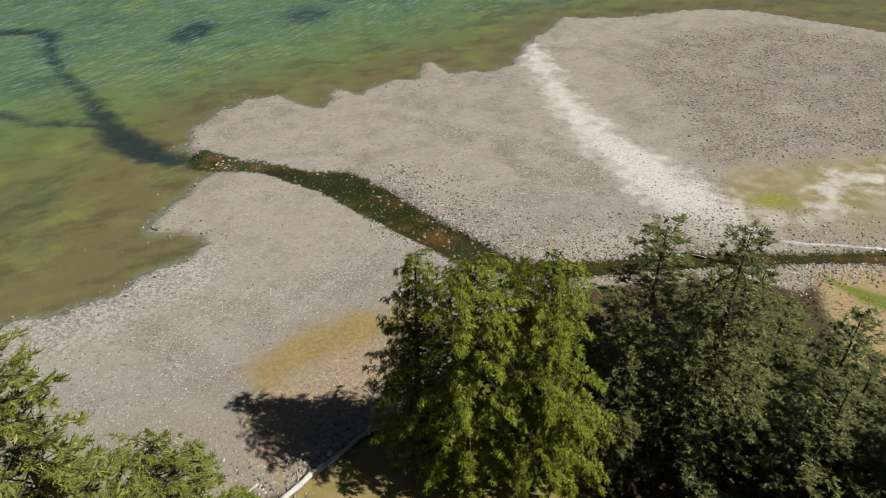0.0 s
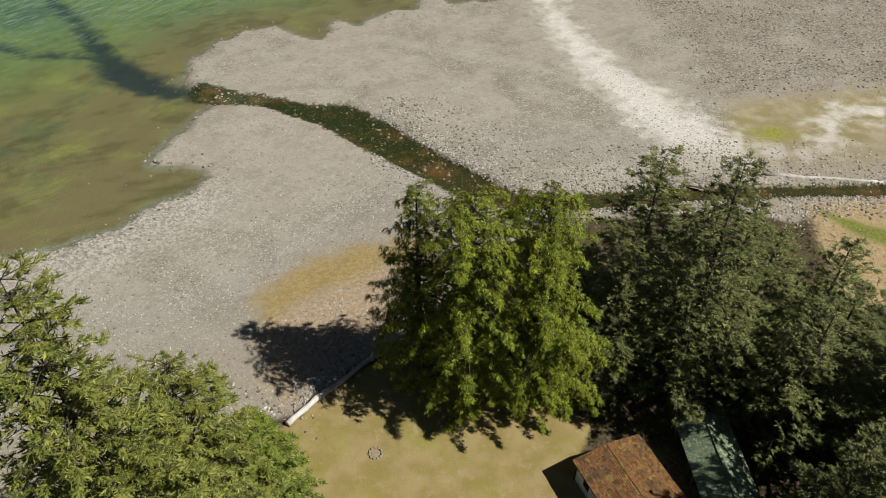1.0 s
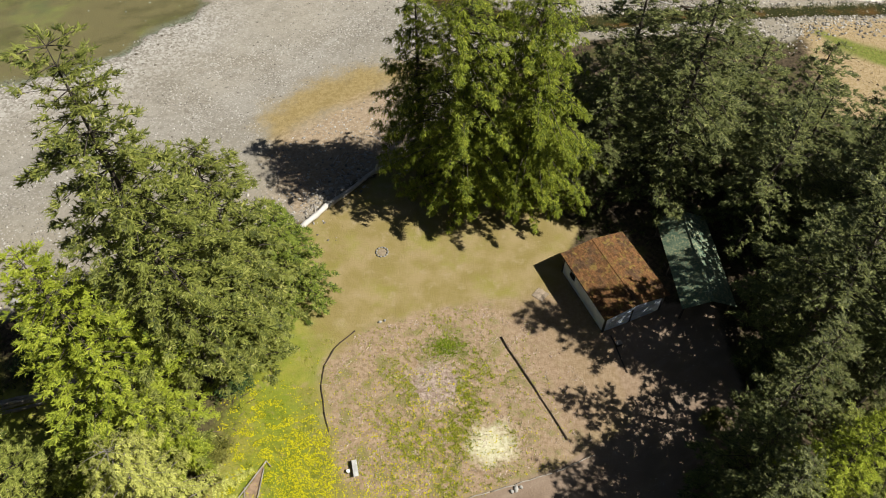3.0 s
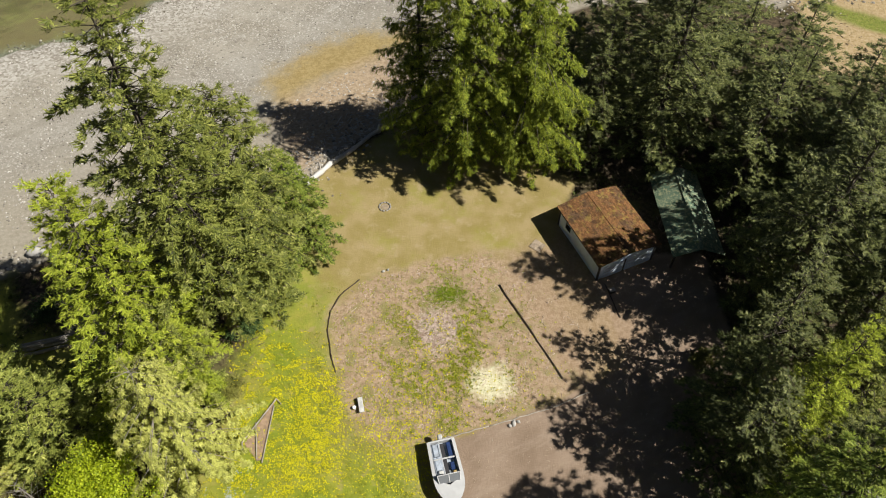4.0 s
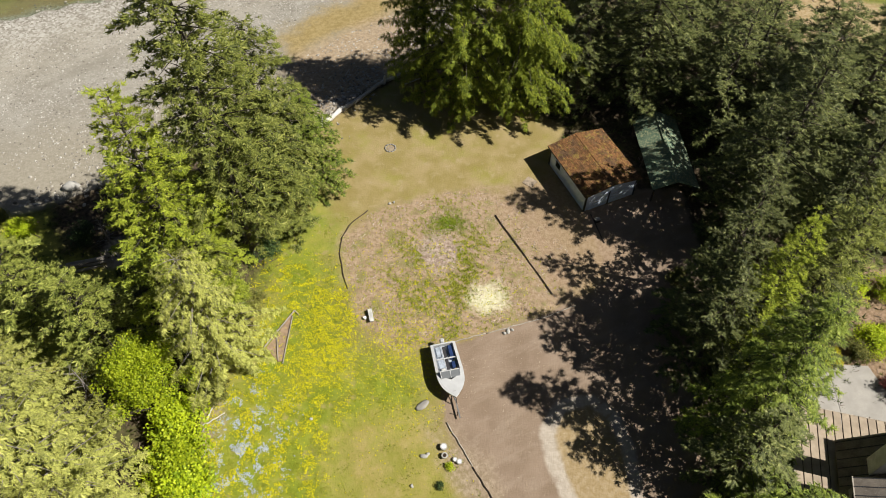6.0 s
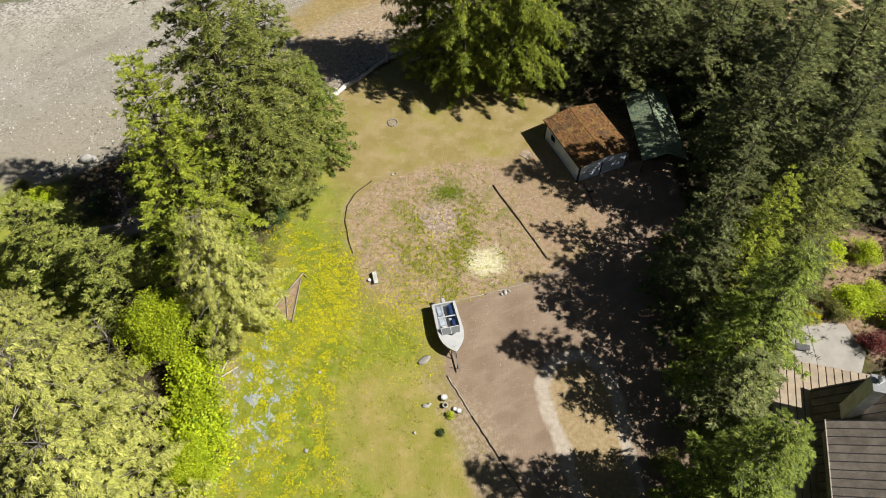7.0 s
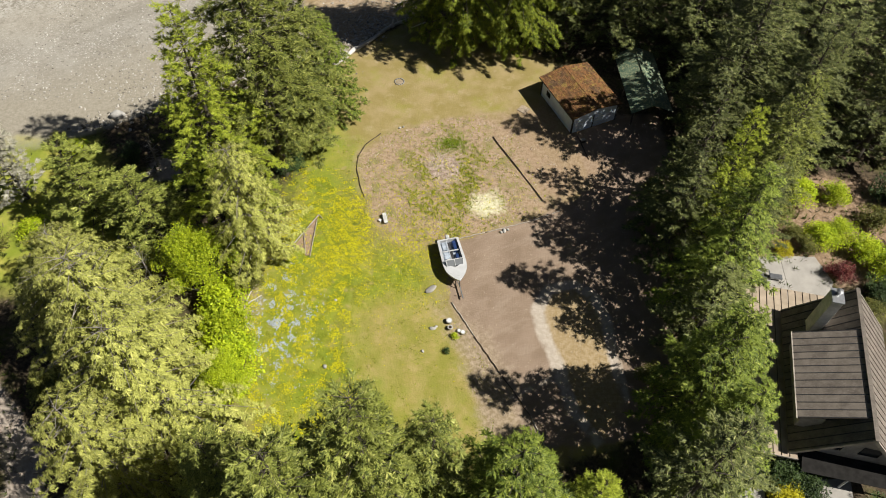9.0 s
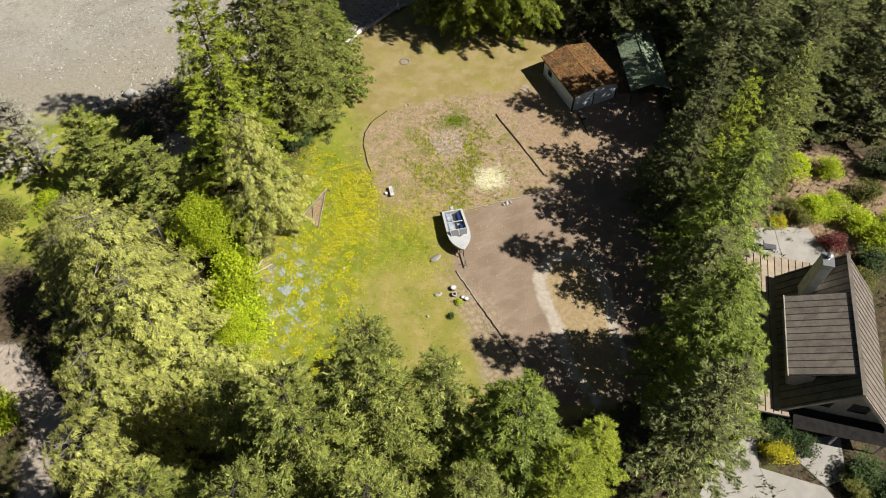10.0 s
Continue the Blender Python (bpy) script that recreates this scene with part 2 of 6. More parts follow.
WHITE = [(15, 182, 2.0), (18, 160, 2.4), (22, 140, 2.8), (28, 120, 4.0), (33.6, 109, 6.0), (38, 101, 6.4), (42, 94, 5.4), (45, 90, 2.5)]
WHITE_SIDE = [(40, 98, 1.0), (48, 95.5, 0.35), (56, 95, 0.3), (66, 109, 1.2), (80, 112, 1.8), (98, 117, 1.8)]
WHITE_PATCH = [(14, 85, 1.2), (19, 86, 3.0), (25, 87.5, 2.8), (31, 90, 1.6), (38, 92, 3.5), (45, 89, 3.5)]
RING = [(14.0, -13, 0.6), (11.8, -9.5, 0.6), (11.0, -5.5, 0.7), (9.6, -1.2, 0.7), (9.0, 1.7, 0.7), (10.6, 4.4, 0.65), (13.4, 5.1, 0.6), (15.6, 3.3, 0.6), (16.4, 0.5, 0.6), (16.8, -5.0, 0.6), (17.3, -8.2, 0.5)]
RING_CROSS = [(5.8, -8.6, 0.15), (11.2, -5.8, 0.3)]
GARDEN = [(33, 9), (36, 18), (44, 22), (56, 20), (56, 4), (43, 5)]


# ---- ground material ----
def ground_material():
    n = Nodes("ground")
    land, bank, stream, chan = n.attr("land"), n.attr("bank"), n.attr("stream"), n.attr("channel")
    big, mid, fine, grit = n.noise(0.05, 4), n.noise(0.35, 5), n.noise(2.2, 5, 0.65), n.noise(9.0, 3, 0.7)
    speck = n.cells(5.5, out="Color")
    sep = n.add("ShaderNodeSeparateColor")
    n.put(sep.inputs[0], speck)
    peb = sep.outputs[0]
    round_ = n.cells(5.5)
    ragged = n.math("ADD", n.math("MULTIPLY", n.math("SUBTRACT", mid, 0.5), 5.0), n.math("MULTIPLY", n.math("SUBTRACT", fine, 0.5), 2.2))

    def zone(name, c, color, width=0.5, strength=1.0, rag=0.6):
        d = n.math("ADD", n.attr(name), n.math("MULTIPLY", ragged, rag))
        return n.mix(n.ramp(d, -width, width, 0, strength), c, color)

    def speckled(a, b, lo=0.35, hi=0.7, by=None):
        return n.mix(n.ramp(fine if by is None else by, lo, hi), a, b)

    # gravel and sand of the tidal flat
    gravel = n.mix(n.ramp(peb, 0.15, 1.0), (0.22, 0.20, 0.16), (0.365, 0.335, 0.28))
    gravel = n.mix(n.ramp(round_, 0.45, 0.8, 0, 0.45), gravel, (0.14, 0.12, 0.095))
    gravel = n.mix(n.ramp(peb, 0.86, 0.93, 0, 0.8), gravel, (0.56, 0.54, 0.50))
    gravel = n.mix(n.ramp(n.noise(0.07, 5, 0.6, (1, 2.2, 1, -0.5)), 0.44, 0.66, 0, 0.55), gravel, (0.41, 0.39, 0.345))
    sand = n.mix(n.ramp(fine, 0.3, 0.75), (0.325, 0.30, 0.25), (0.41, 0.38, 0.325))
    sand = n.mix(n.ramp(mid, 0.4, 0.7, 0, 0.5), sand, (0.275, 0.255, 0.21))
    gravelly = n.math("ADD", n.ramp(big, 0.42, 0.6), n.ramp(land, 30.0, 8.0, -0.1, -0.55))
    gravelly = n.math("ADD", gravelly, n.math("MULTIPLY", n.math("SUBTRACT", mid, 0.5), 1.2))
    c = n.mix(n.ramp(gravelly, 0.0, 0.7, 0.12, 0.9), sand, gravel)
    c = n.mix(n.ramp(bank, -34.0, -16.0, 0, 0.85), c, n.mix(0.5, gravel, (0.335, 0.325, 0.305)))
    # strandlines: bands of paler and darker shingle that follow the water's edge
    strand = n.noise(0.14, 6, 0.7, (0.7, 1.3, 1, 0.62))
    c = n.mix(n.math("MULTIPLY", n.ramp(strand, 0.50, 0.70, 0, 0.5), n.ramp(bank, -2.0, -9.0)), c, (0.20, 0.185, 0.15))
    c = n.mix(n.math("MULTIPLY", n.ramp(strand, 0.46, 0.30, 0, 0.45), n.ramp(bank, -2.0, -9.0)), c, (0.43, 0.415, 0.38))
    c = n.mix(n.math("MULTIPLY", n.ramp(n.noise(0.9, 5, 0.7), 0.52, 0.68, 0, 0.5), n.ramp(bank, -2.0, -9.0)), c, (0.19, 0.17, 0.135))
    edge_stones = n.add("ShaderNodeSeparateColor")
    n.put(edge_stones.inputs[0], n.cells(3.4, out="Color"))
    spot = n.add("ShaderNodeSeparateXYZ")
    n.put(spot.inputs[0], n.coords(False))
    southern = n.ramp(spot.outputs[1], 90.0, 80.0)
    by_water = n.math("MULTIPLY", southern, n.ramp(n.math("ADD", land, n.math("MULTIPLY", ragged, 1.5)), 14.0, 1.0))
    c = n.mix(n.math("MULTIPLY", by_water, 0.75), c, n.mix(edge_stones.outputs[0], (0.17, 0.15, 0.12), (0.56, 0.545, 0.51)))
    coarse = n.add("ShaderNodeSeparateColor")
    n.put(coarse.inputs[0], n.cells(2.6, out="Color"))
    cobbles = n.mix(n.ramp(coarse.outputs[0], 0.1, 0.9), (0.13, 0.11, 0.085), (0.42, 0.39, 0.34))
    cobbles = n.mix(n.ramp(n.cells(2.6), 0.4, 0.75, 0, 0.7), cobbles, (0.09, 0.075, 0.055))
    c = n.mix(n.math("MULTIPLY", n.ramp(n.math("ADD", n.attr("cobble"), n.math("MULTIPLY", ragged, 2.5)), -7.0, 7.0, 0, 0.9), n.ramp(n.noise(0.12, 6, 0.7), 0.36, 0.62, 0.25, 1.0)), c, n.mix(0.25, cobbles, (0.25, 0.225, 0.19)))
    c = zone("olive", c, speckled((0.255, 0.22, 0.10), (0.37, 0.325, 0.215), by=mid), 3.0, 0.9, 2.2)
    c = zone("algae", c, speckled((0.20, 0.22, 0.03), (0.34, 0.33, 0.07)), 1.6, 0.95, 1.2)
    c = zone("white", c, n.mix(n.ramp(fine, 0.35, 0.7), (0.70, 0.68, 0.64), (0.50, 0.48, 0.445)), 3.4, 0.92, 3.2)
    # the upper beach and its dry grass
    upper = n.mix(n.ramp(fine, 0.3, 0.7), (0.26, 0.232, 0.175), (0.35, 0.318, 0.258))
    c = n.mix(n.ramp(n.math("ADD", bank, n.math("MULTIPLY", ragged, 1.6)), -24.0, -6.0, 0, 0.85), c, upper)
    c = zone("dry", c, speckled((0.27, 0.20, 0.075), (0.37, 0.285, 0.13)), 2.6, 0.93, 1.3)
    c = zone("peach", c, speckled((0.30, 0.22, 0.14), (0.46, 0.36, 0.25)), 2.0, 0.85, 0.8)
    # wet edge and bed of the sea
    edge = n.math("ADD", land, n.math("MULTIPLY", n.math("SUBTRACT", fine, 0.5), 1.5))
    c = n.mix(n.ramp(edge, 0.5, -0.4, 0, 0.45), c, (0.17, 0.135, 0.085))
    bed = n.mix(n.math("MULTIPLY", n.ramp(n.math("ADD", land, n.math("MULTIPLY", ragged, 3.0)), -4.0, -26.0), n.ramp(n.math("ADD", n.attr("deep"), n.math("MULTIPLY", ragged, 3.0)), 4.0, 40.0, 0.08, 1.0)), (0.235, 0.175, 0.095), (0.235, 0.255, 0.085))
    bed = n.mix(n.ramp(n.math("ADD", n.attr("deep"), n.math("MULTIPLY", ragged, 4.0)), 10.0, 75.0), bed, (0.15, 0.23, 0.135))
    bed = n.mix(n.ramp(n.noise(0.09, 6, 0.68, (1, 1.3, 1, 0.5)), 0.46, 0.76, 0, 0.65), bed, (0.34, 0.35, 0.10))
    bed = n.mix(n.math("MULTIPLY", n.ramp(n.noise(0.05, 7, 0.7, (0.9, 1.3, 1, 0.7)), 0.50, 0.66, 0, 0.6), n.ramp(land, -8.0, -22.0)), bed, (0.055, 0.105, 0.066))
    bed = n.mix(n.math("MULTIPLY", n.ramp(n.noise(0.11, 7, 0.7, (0.8, 1.3, 1, 0.35)), 0.48, 0.64, 0, 0.55), n.ramp(land, -45.0, -20.0)), bed, (0.105, 0.085, 0.040))
    bed = n.mix(n.ramp(fine, 0.55, 0.8, 0, 0.35), bed, (0.08, 0.07, 0.04))
    c = n.mix(n.ramp(edge, -0.3, -2.5), c, bed)
    c = n.mix(n.ramp(n.math("ADD", chan, n.math("MULTIPLY", ragged, 1.2)), 2.4, -1.8, 0, 0.85), c, (0.014, 0.034, 0.050))
    c = n.mix(n.ramp(n.math("ADD", n.attr("blot"), n.math("MULTIPLY", ragged, 2.0)), 5.0, -5.0, 0, 0.85), c, (0.02, 0.05, 0.06))
    # stream bed
    rust = n.mix(n.ramp(n.noise(0.22, 5, 0.65), 0.34, 0.52), (0.15, 0.085, 0.028), (0.035, 0.044, 0.012))
    rust = n.mix(n.ramp(n.math("ADD", stream, n.math("MULTIPLY", ragged, 0.25)), -1.4, -0.2, 0, 0.75), rust, (0.030, 0.040, 0.012))
    rust = n.mix(n.ramp(peb, 0.9, 0.97, 0, 0.5), rust, (0.28, 0.22, 0.14))
    s = n.math("ADD", stream, n.math("ADD", n.math("MULTIPLY", n.math("SUBTRACT", fine, 0.5), 1.6), n.math("MULTIPLY", ragged, 0.5)))
    c = n.mix(n.ramp(s, 0.5, -0.3, 0, 0.95), c, rust)
    # the land behind the bank
    duff = n.mix(n.ramp(fine, 0.35, 0.7), (0.045, 0.034, 0.022), (0.125, 0.095, 0.06))
    duff = n.mix(n.ramp(n.noise(0.25, 5, 0.65), 0.48, 0.66, 0, 0.7), duff, (0.10, 0.105, 0.03))
    inland = n.math("ADD", bank, n.math("MULTIPLY", ragged, 0.35))
    c = n.mix(n.ramp(inland, -0.9, 0.3), c, duff)
    c = zone("tanland", c, speckled((0.36, 0.27, 0.14), (0.47, 0.37, 0.23)), 1.2, 0.95)
    c = zone("marsh", c, speckled((0.13, 0.17, 0.03), (0.22, 0.24, 0.05)), 0.8, 0.95, 0.4)
    c = zone("weeds", c, speckled((0.22, 0.27, 0.03), (0.40, 0.38, 0.08), by=mid), 2.0, 0.9, 1.2)
    grass = n.mix(n.ramp(mid, 0.35, 0.68), (0.265, 0.212, 0.078), (0.345, 0.27, 0.135))
    grass = n.mix(n.ramp(grit, 0.45, 0.8, 0, 0.35), grass, (0.16, 0.14, 0.035))
    grass = n.mix(n.ramp(n.noise(0.17, 6, 0.68), 0.48, 0.68, 0, 0.6), grass, (0.25, 0.245, 0.045))
    grass = n.mix(n.ramp(n.noise(0.6, 6, 0.7), 0.52, 0.7, 0, 0.6), grass, (0.385, 0.31, 0.185))
    c = zone("lawn", c, grass, 0.5, 1.0, 0.35)
    lush = n.mix(n.ramp(n.noise(0.22, 6, 0.7), 0.36, 0.68), (0.17, 0.235, 0.014), (0.31, 0.31, 0.045))
    lush = n.mix(n.ramp(fine, 0.5, 0.75, 0, 0.6), lush, (0.15, 0.21, 0.012))
    lush = n.mix(n.ramp(n.noise(0.9, 5, 0.7), 0.54, 0.66, 0, 0.65), lush, (0.33, 0.27, 0.12))
    c = zone("south", c, n.mix(n.ramp(n.noise(0.3, 6, 0.7), 0.36, 0.66), (0.22, 0.245, 0.022), (0.37, 0.30, 0.095)), 2.0, 0.6, 1.2)
    c = zone("lush", c, lush, 3.5, 0.9, 1.6)
    soil = n.mix(n.ramp(fine, 0.3, 0.68), (0.27, 0.19, 0.115), (0.42, 0.31, 0.22))
    soil = n.mix(n.ramp(n.noise(0.55, 5, 0.7), 0.5, 0.62, 0, 0.75), soil, (0.19, 0.19, 0.05))
    soil = n.mix(n.ramp(n.noise(1.6, 5, 0.72), 0.52, 0.64, 0, 0.75), soil, (0.20, 0.15, 0.09))
    soil = n.mix(n.ramp(grit, 0.58, 0.74, 0, 0.75), soil, (0.56, 0.48, 0.40))
    c = zone("plot", c, soil, 0.8, 0.93, 0.5)
    c = zone("chips", c, speckled((0.25, 0.18, 0.14), (0.50, 0.41, 0.36)), 0.8, 0.9, 0.4)
    c = zone("sawdust", c, speckled((0.56, 0.53, 0.33), (0.70, 0.68, 0.50)), 1.1, 0.93, 0.7)
    dirt = n.mix(n.ramp(mid, 0.3, 0.7), (0.225, 0.165, 0.118), (0.285, 0.215, 0.16))
    dirt = n.mix(n.ramp(n.noise(0.5, 6, 0.68, (0.5, 1.6, 1, 0.5)), 0.46, 0.66, 0, 0.6), dirt, (0.325, 0.255, 0.195))
    dirt = n.mix(n.ramp(grit, 0.6, 0.8, 0, 0.35), dirt, (0.40, 0.33, 0.27))
    dirt = n.mix(n.ramp(fine, 0.55, 0.75, 0, 0.3), dirt, (0.21, 0.15, 0.10))
    c = zone("drive", c, dirt, 0.35, 1.0, 0.25)
    c = zone("worn", c, speckled((0.27, 0.19, 0.12), (0.37, 0.275, 0.19)), 1.6, 0.85, 0.7)
    c = zone("verge", c, speckled((0.24, 0.185, 0.12), (0.40, 0.32, 0.24)), 0.7, 0.9, 0.5)
    c = zone("ringfill", c, speckled((0.30, 0.22, 0.10), (0.42, 0.33, 0.2)), 0.5, 0.8, 0.5)
    c = zone("ring", c, speckled((0.40, 0.35, 0.29), (0.49, 0.43, 0.365)), 0.25, 0.96, 0.12)
    c = zone("lane", c, speckled((0.36, 0.30, 0.25), (0.45, 0.39, 0.33)), 0.5, 0.95, 0.4)
    c = zone("garden", c, speckled((0.22, 0.15, 0.09), (0.38, 0.27, 0.19)), 0.8, 0.95, 0.5)
    n.bump(n.math("ADD", n.math("MULTIPLY", fine, 0.8), n.math("ADD", grit, n.math("MULTIPLY", round_, -0.6))), 0.38, 0.10)
    n.finish(c, 0.9, 0, 0.15)
    return n.mat


def build_ground(material):
    xs, ys = spaced(-60, 66, 0.9, 70, 3000), spaced(-40, 114, 0.9, 100, 3000)
    gx, gy = np.meshgrid(xs, ys)
    x, y = gx.ravel(), gy.ravel()
    verts = np.stack([x, y, height(x, y)], 1)
    nx, ny = len(xs), len(ys)
    i = (np.arange(ny - 1)[:, None] * nx + np.arange(nx - 1)[None, :]).ravel()
    faces = np.stack([i, i + 1, i + nx + 1, i + nx], 1)
    me = mesh_of("ground", verts, faces, material, True)

    def put(name, values, lim=60):
        me.attributes.new(name, "FLOAT", "POINT").data.foreach_set("value", np.clip(values, -lim, lim).astype(np.float32))

    def disc(cx, cy, r):
        return r - np.hypot(x - cx, y - cy)

    sea = inside_distance(x, y, SHORE_NORTH + SHORE_SOUTH)
    put("land", -sea + shore_wobble(x, y))
    put("deep", (y - 130) * 0.75 - (x + 20) * 0.55, 200)
    put("bank", inside_distance(x, y, BANK) + 0.35 * wobble(x, y, 6, 2))
    put("stream", line_distance(x, y, STREAM) + 0.45 * wobble(x, y, 3.5, 3))
    blots = np.minimum(np.hypot((x + 73) / 0.55, y - 188) - 10, np.hypot(x + 45, (y - 204) / 1.3) - 6)
    put("channel", np.minimum(line_distance(x, y, CHANNEL), line_distance(x, y, CHANNEL_SIDE)))
    put("blot", blots)
    put("peach", inside_distance(x, y, [(-23, 55), (-18, 60), (-9, 66), (-3, 66), (-5, 56), (-13, 48), (-18, 43.5), (-21, 48)]))
    for name, poly in (("lawn", LAWN), ("plot", PLOT), ("drive", DRIVE), ("dry", DRY), ("olive", OLIVE), ("tanland", TANLAND), ("weeds", WEEDS), ("garden", GARDEN)):
        put(name, inside_distance(x, y, poly))
    put("cobble", np.maximum(inside_distance(x, y, COBBLE), np.where((y > 92 - 0.55 * (x + 6)) & (x > -12) & (x < 44), 6 - line_distance(x, y, STREAM) * 1.6, -60)))
    put("south", inside_distance(x, y, [(-24, 7), (-6, 8), (-2, 5), (0, 0), (3, -8), (5, -17), (-18, -16)]))
    put("lush", np.maximum(inside_distance(x, y, LUSH), inside_distance(x, y, LUSH_STRIP)))
    put("white", np.maximum.reduce([-line_distance(x, y, w) for w in (WHITE, WHITE_SIDE, WHITE_PATCH)]))
    put("ring", np.maximum(-line_distance(x, y, RING), -line_distance(x, y, RING_CROSS)))
    put("ringfill", inside_distance(x, y, [(r[0], r[1]) for r in RING]))
    put("lane", np.maximum(-line_distance(x, y, LANE), disc(-36, 21.5, 2.2)))
    put("algae", 2.2 - np.hypot((x - 52) / 1.6, y - 101.5))
    put("marsh", -line_distance(x, y, [(51.5, 79, 0.6), (55, 75.5, 1.6), (60, 72.5, 1.9), (70, 69, 2)]))
    put("chips", disc(-1.3, 22.3, 2.4))
    put("sawdust", 1.8 - np.hypot((x - 3.9) * 1.0, (y - 16.6) * 0.92))
    put("verge", np.maximum.reduce([1.1 - np.hypot((x - 3.2) * 0.55 + (y + 5) * 0.28, (y + 5) * 0.16), -line_distance(x, y, [(1.6, -3, 0.8), (3.2, -7.5, 1.5), (4.8, -12, 1.8)]), -line_distance(x, y, [(-23.6, 6, 0.7), (-21.6, 2.6, 0.9), (-23.4, -1.5, 0.9)])]))
    put("worn", inside_distance(x, y, [(5, 31.5), (9, 33), (13, 35), (16, 28), (20, 22), (13, 16), (10.5, 18), (8, 26)]))
    return tagged(new("ground", me), "shingle beach, dry lawn and bare dirt sloping to the sea", "ground", kind="structure")


build_ground(ground_material())


def water_material(name, tint, waves, strength, rough=0.06, angle=0.6, sheen=False):
    n = Nodes(name)
    ripple = n.noise(waves, 4, 0.6, (0.45, 2.4, 1, angle))
    swell = n.noise(waves * 0.25, 2, 0.5, (0.6, 1.6, 1, angle))
    clear, gloss, both, fres = n.add("ShaderNodeBsdfTransparent"), n.add("ShaderNodeBsdfGlossy"), n.add("ShaderNodeMixShader"), n.add("ShaderNodeFresnel")
    bump = n.add("ShaderNodeBump")
    bump.inputs["Strength"].default_value, bump.inputs["Distance"].default_value = strength, 0.3
    n.put(bump.inputs["Height"], n.math("ADD", ripple, swell))
    clear.inputs[0].default_value = (*tint, 1)
    gloss.inputs["Roughness"].default_value = rough
    fres.inputs["IOR"].default_value = 1.33
    for node in (gloss, fres):
        n.put(node.inputs["Normal"], bump.outputs[0])
    # Pale diffuse lines on offshore ripple crests stand in for sky reflection.
    sky_diffuse, sheen_mix, surface = n.add("ShaderNodeBsdfDiffuse"), n.add("ShaderNodeMixShader"), n.out.inputs["Surface"]
    sky_diffuse.inputs["Color"].default_value = (0.40, 0.50, 0.56, 1)
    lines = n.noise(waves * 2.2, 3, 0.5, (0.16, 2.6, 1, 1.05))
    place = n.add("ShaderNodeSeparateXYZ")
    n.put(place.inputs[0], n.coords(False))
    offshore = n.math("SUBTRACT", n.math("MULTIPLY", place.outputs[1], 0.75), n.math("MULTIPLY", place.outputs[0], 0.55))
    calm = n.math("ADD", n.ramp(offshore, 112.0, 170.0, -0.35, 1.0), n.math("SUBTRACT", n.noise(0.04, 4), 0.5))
    n.put(sheen_mix.inputs[0], n.math("MULTIPLY", n.ramp(lines, 0.54, 0.66, 0, 0.34 if sheen else 0.0), n.ramp(calm, 0.0, 1.0)))
    n.put(sheen_mix.inputs[2], sky_diffuse.outputs[0])
    n.put(both.inputs[0], fres.outputs[0])
    n.put(both.inputs[1], clear.outputs[0])
    n.put(both.inputs[2], gloss.outputs[0])
    n.put(sheen_mix.inputs[1], both.outputs[0])
    n.put(surface, sheen_mix.outputs[0])
    return n.mat


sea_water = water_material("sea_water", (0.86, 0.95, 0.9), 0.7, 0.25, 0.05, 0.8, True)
stream_water = water_material("stream_water", (0.88, 0.86, 0.75), 2.5, 0.1, 0.03)
bm = bmesh.new()
bmesh.ops.create_grid(bm, x_segments=2, y_segments=2, size=3000)
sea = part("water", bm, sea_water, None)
sea.location = (0, 0, SEA)
tagged(sea, "shallow clear green sea water with small ripples", "water", kind="structure")


def ribbon(name, line, lift, material, widen=1.0):
    """A strip of water that follows a line of (x, y, half width)."""
    verts, faces = [], []
    dense = []
    for (x1, y1, w1), (x2, y2, w2) in zip(line, line[1:]):
        k = max(2, int(math.hypot(x2 - x1, y2 - y1) / 1.5))
        dense += [(x1 + (x2 - x1) * s / k, y1 + (y2 - y1) * s / k, w1 + (w2 - w1) * s / k) for s in range(k)]
    for n, (x, y, w) in enumerate(dense):
        a, b = dense[max(0, n - 1)], dense[min(len(dense) - 1, n + 1)]
        d = math.hypot(b[0] - a[0], b[1] - a[1])
        nx, ny = -(b[1] - a[1]) / d, (b[0] - a[0]) / d
        z = height_at(x, y) + lift
        for s in (-1, 1):
            verts.append((x + nx * s * (w * widen + 0.5), y + ny * s * (w * widen + 0.5), z))
        if n:
            k = 2 * n
            faces.append((k - 2, k, k + 1, k - 1))
    return new(name, mesh_of(name, verts, faces, material, True))


tagged(ribbon("stream", STREAM[2:], 0.22, stream_water), "shallow clear stream over brown weed and stones", "stream", kind="structure")


# ---- trees ----
bark = plain("bark", (0.105, 0.090, 0.070), 0.95, 0, 0.4, 2.0, 14.0, 0.8)
dead_wood = plain("dead_wood", (0.30, 0.27, 0.24), 0.9, 0, 0.3, 2.0, 14.0, 0.5)
leaf_cedar = leaf("leaf_cedar", (0.034, 0.058, 0.005), (0.210, 0.255, 0.020), (0.40, 0.42, 0.05), 0.30)
leaf_fir = leaf("leaf_fir", (0.022, 0.034, 0.011), (0.180, 0.205, 0.060), (0.42, 0.42, 0.16), 0.22)
leaf_spruce = leaf("leaf_spruce", (0.040, 0.060, 0.012), (0.285, 0.320, 0.064), (0.54, 0.54, 0.15), 0.32)
leaf_khaki = leaf("leaf_khaki", (0.155, 0.172, 0.044), (0.47, 0.485, 0.118), (0.64, 0.62, 0.20), 0.42)
leaf_bright = leaf("leaf_bright", (0.15, 0.24, 0.009), (0.46, 0.55, 0.018), (0.66, 0.70, 0.05), 0.46)
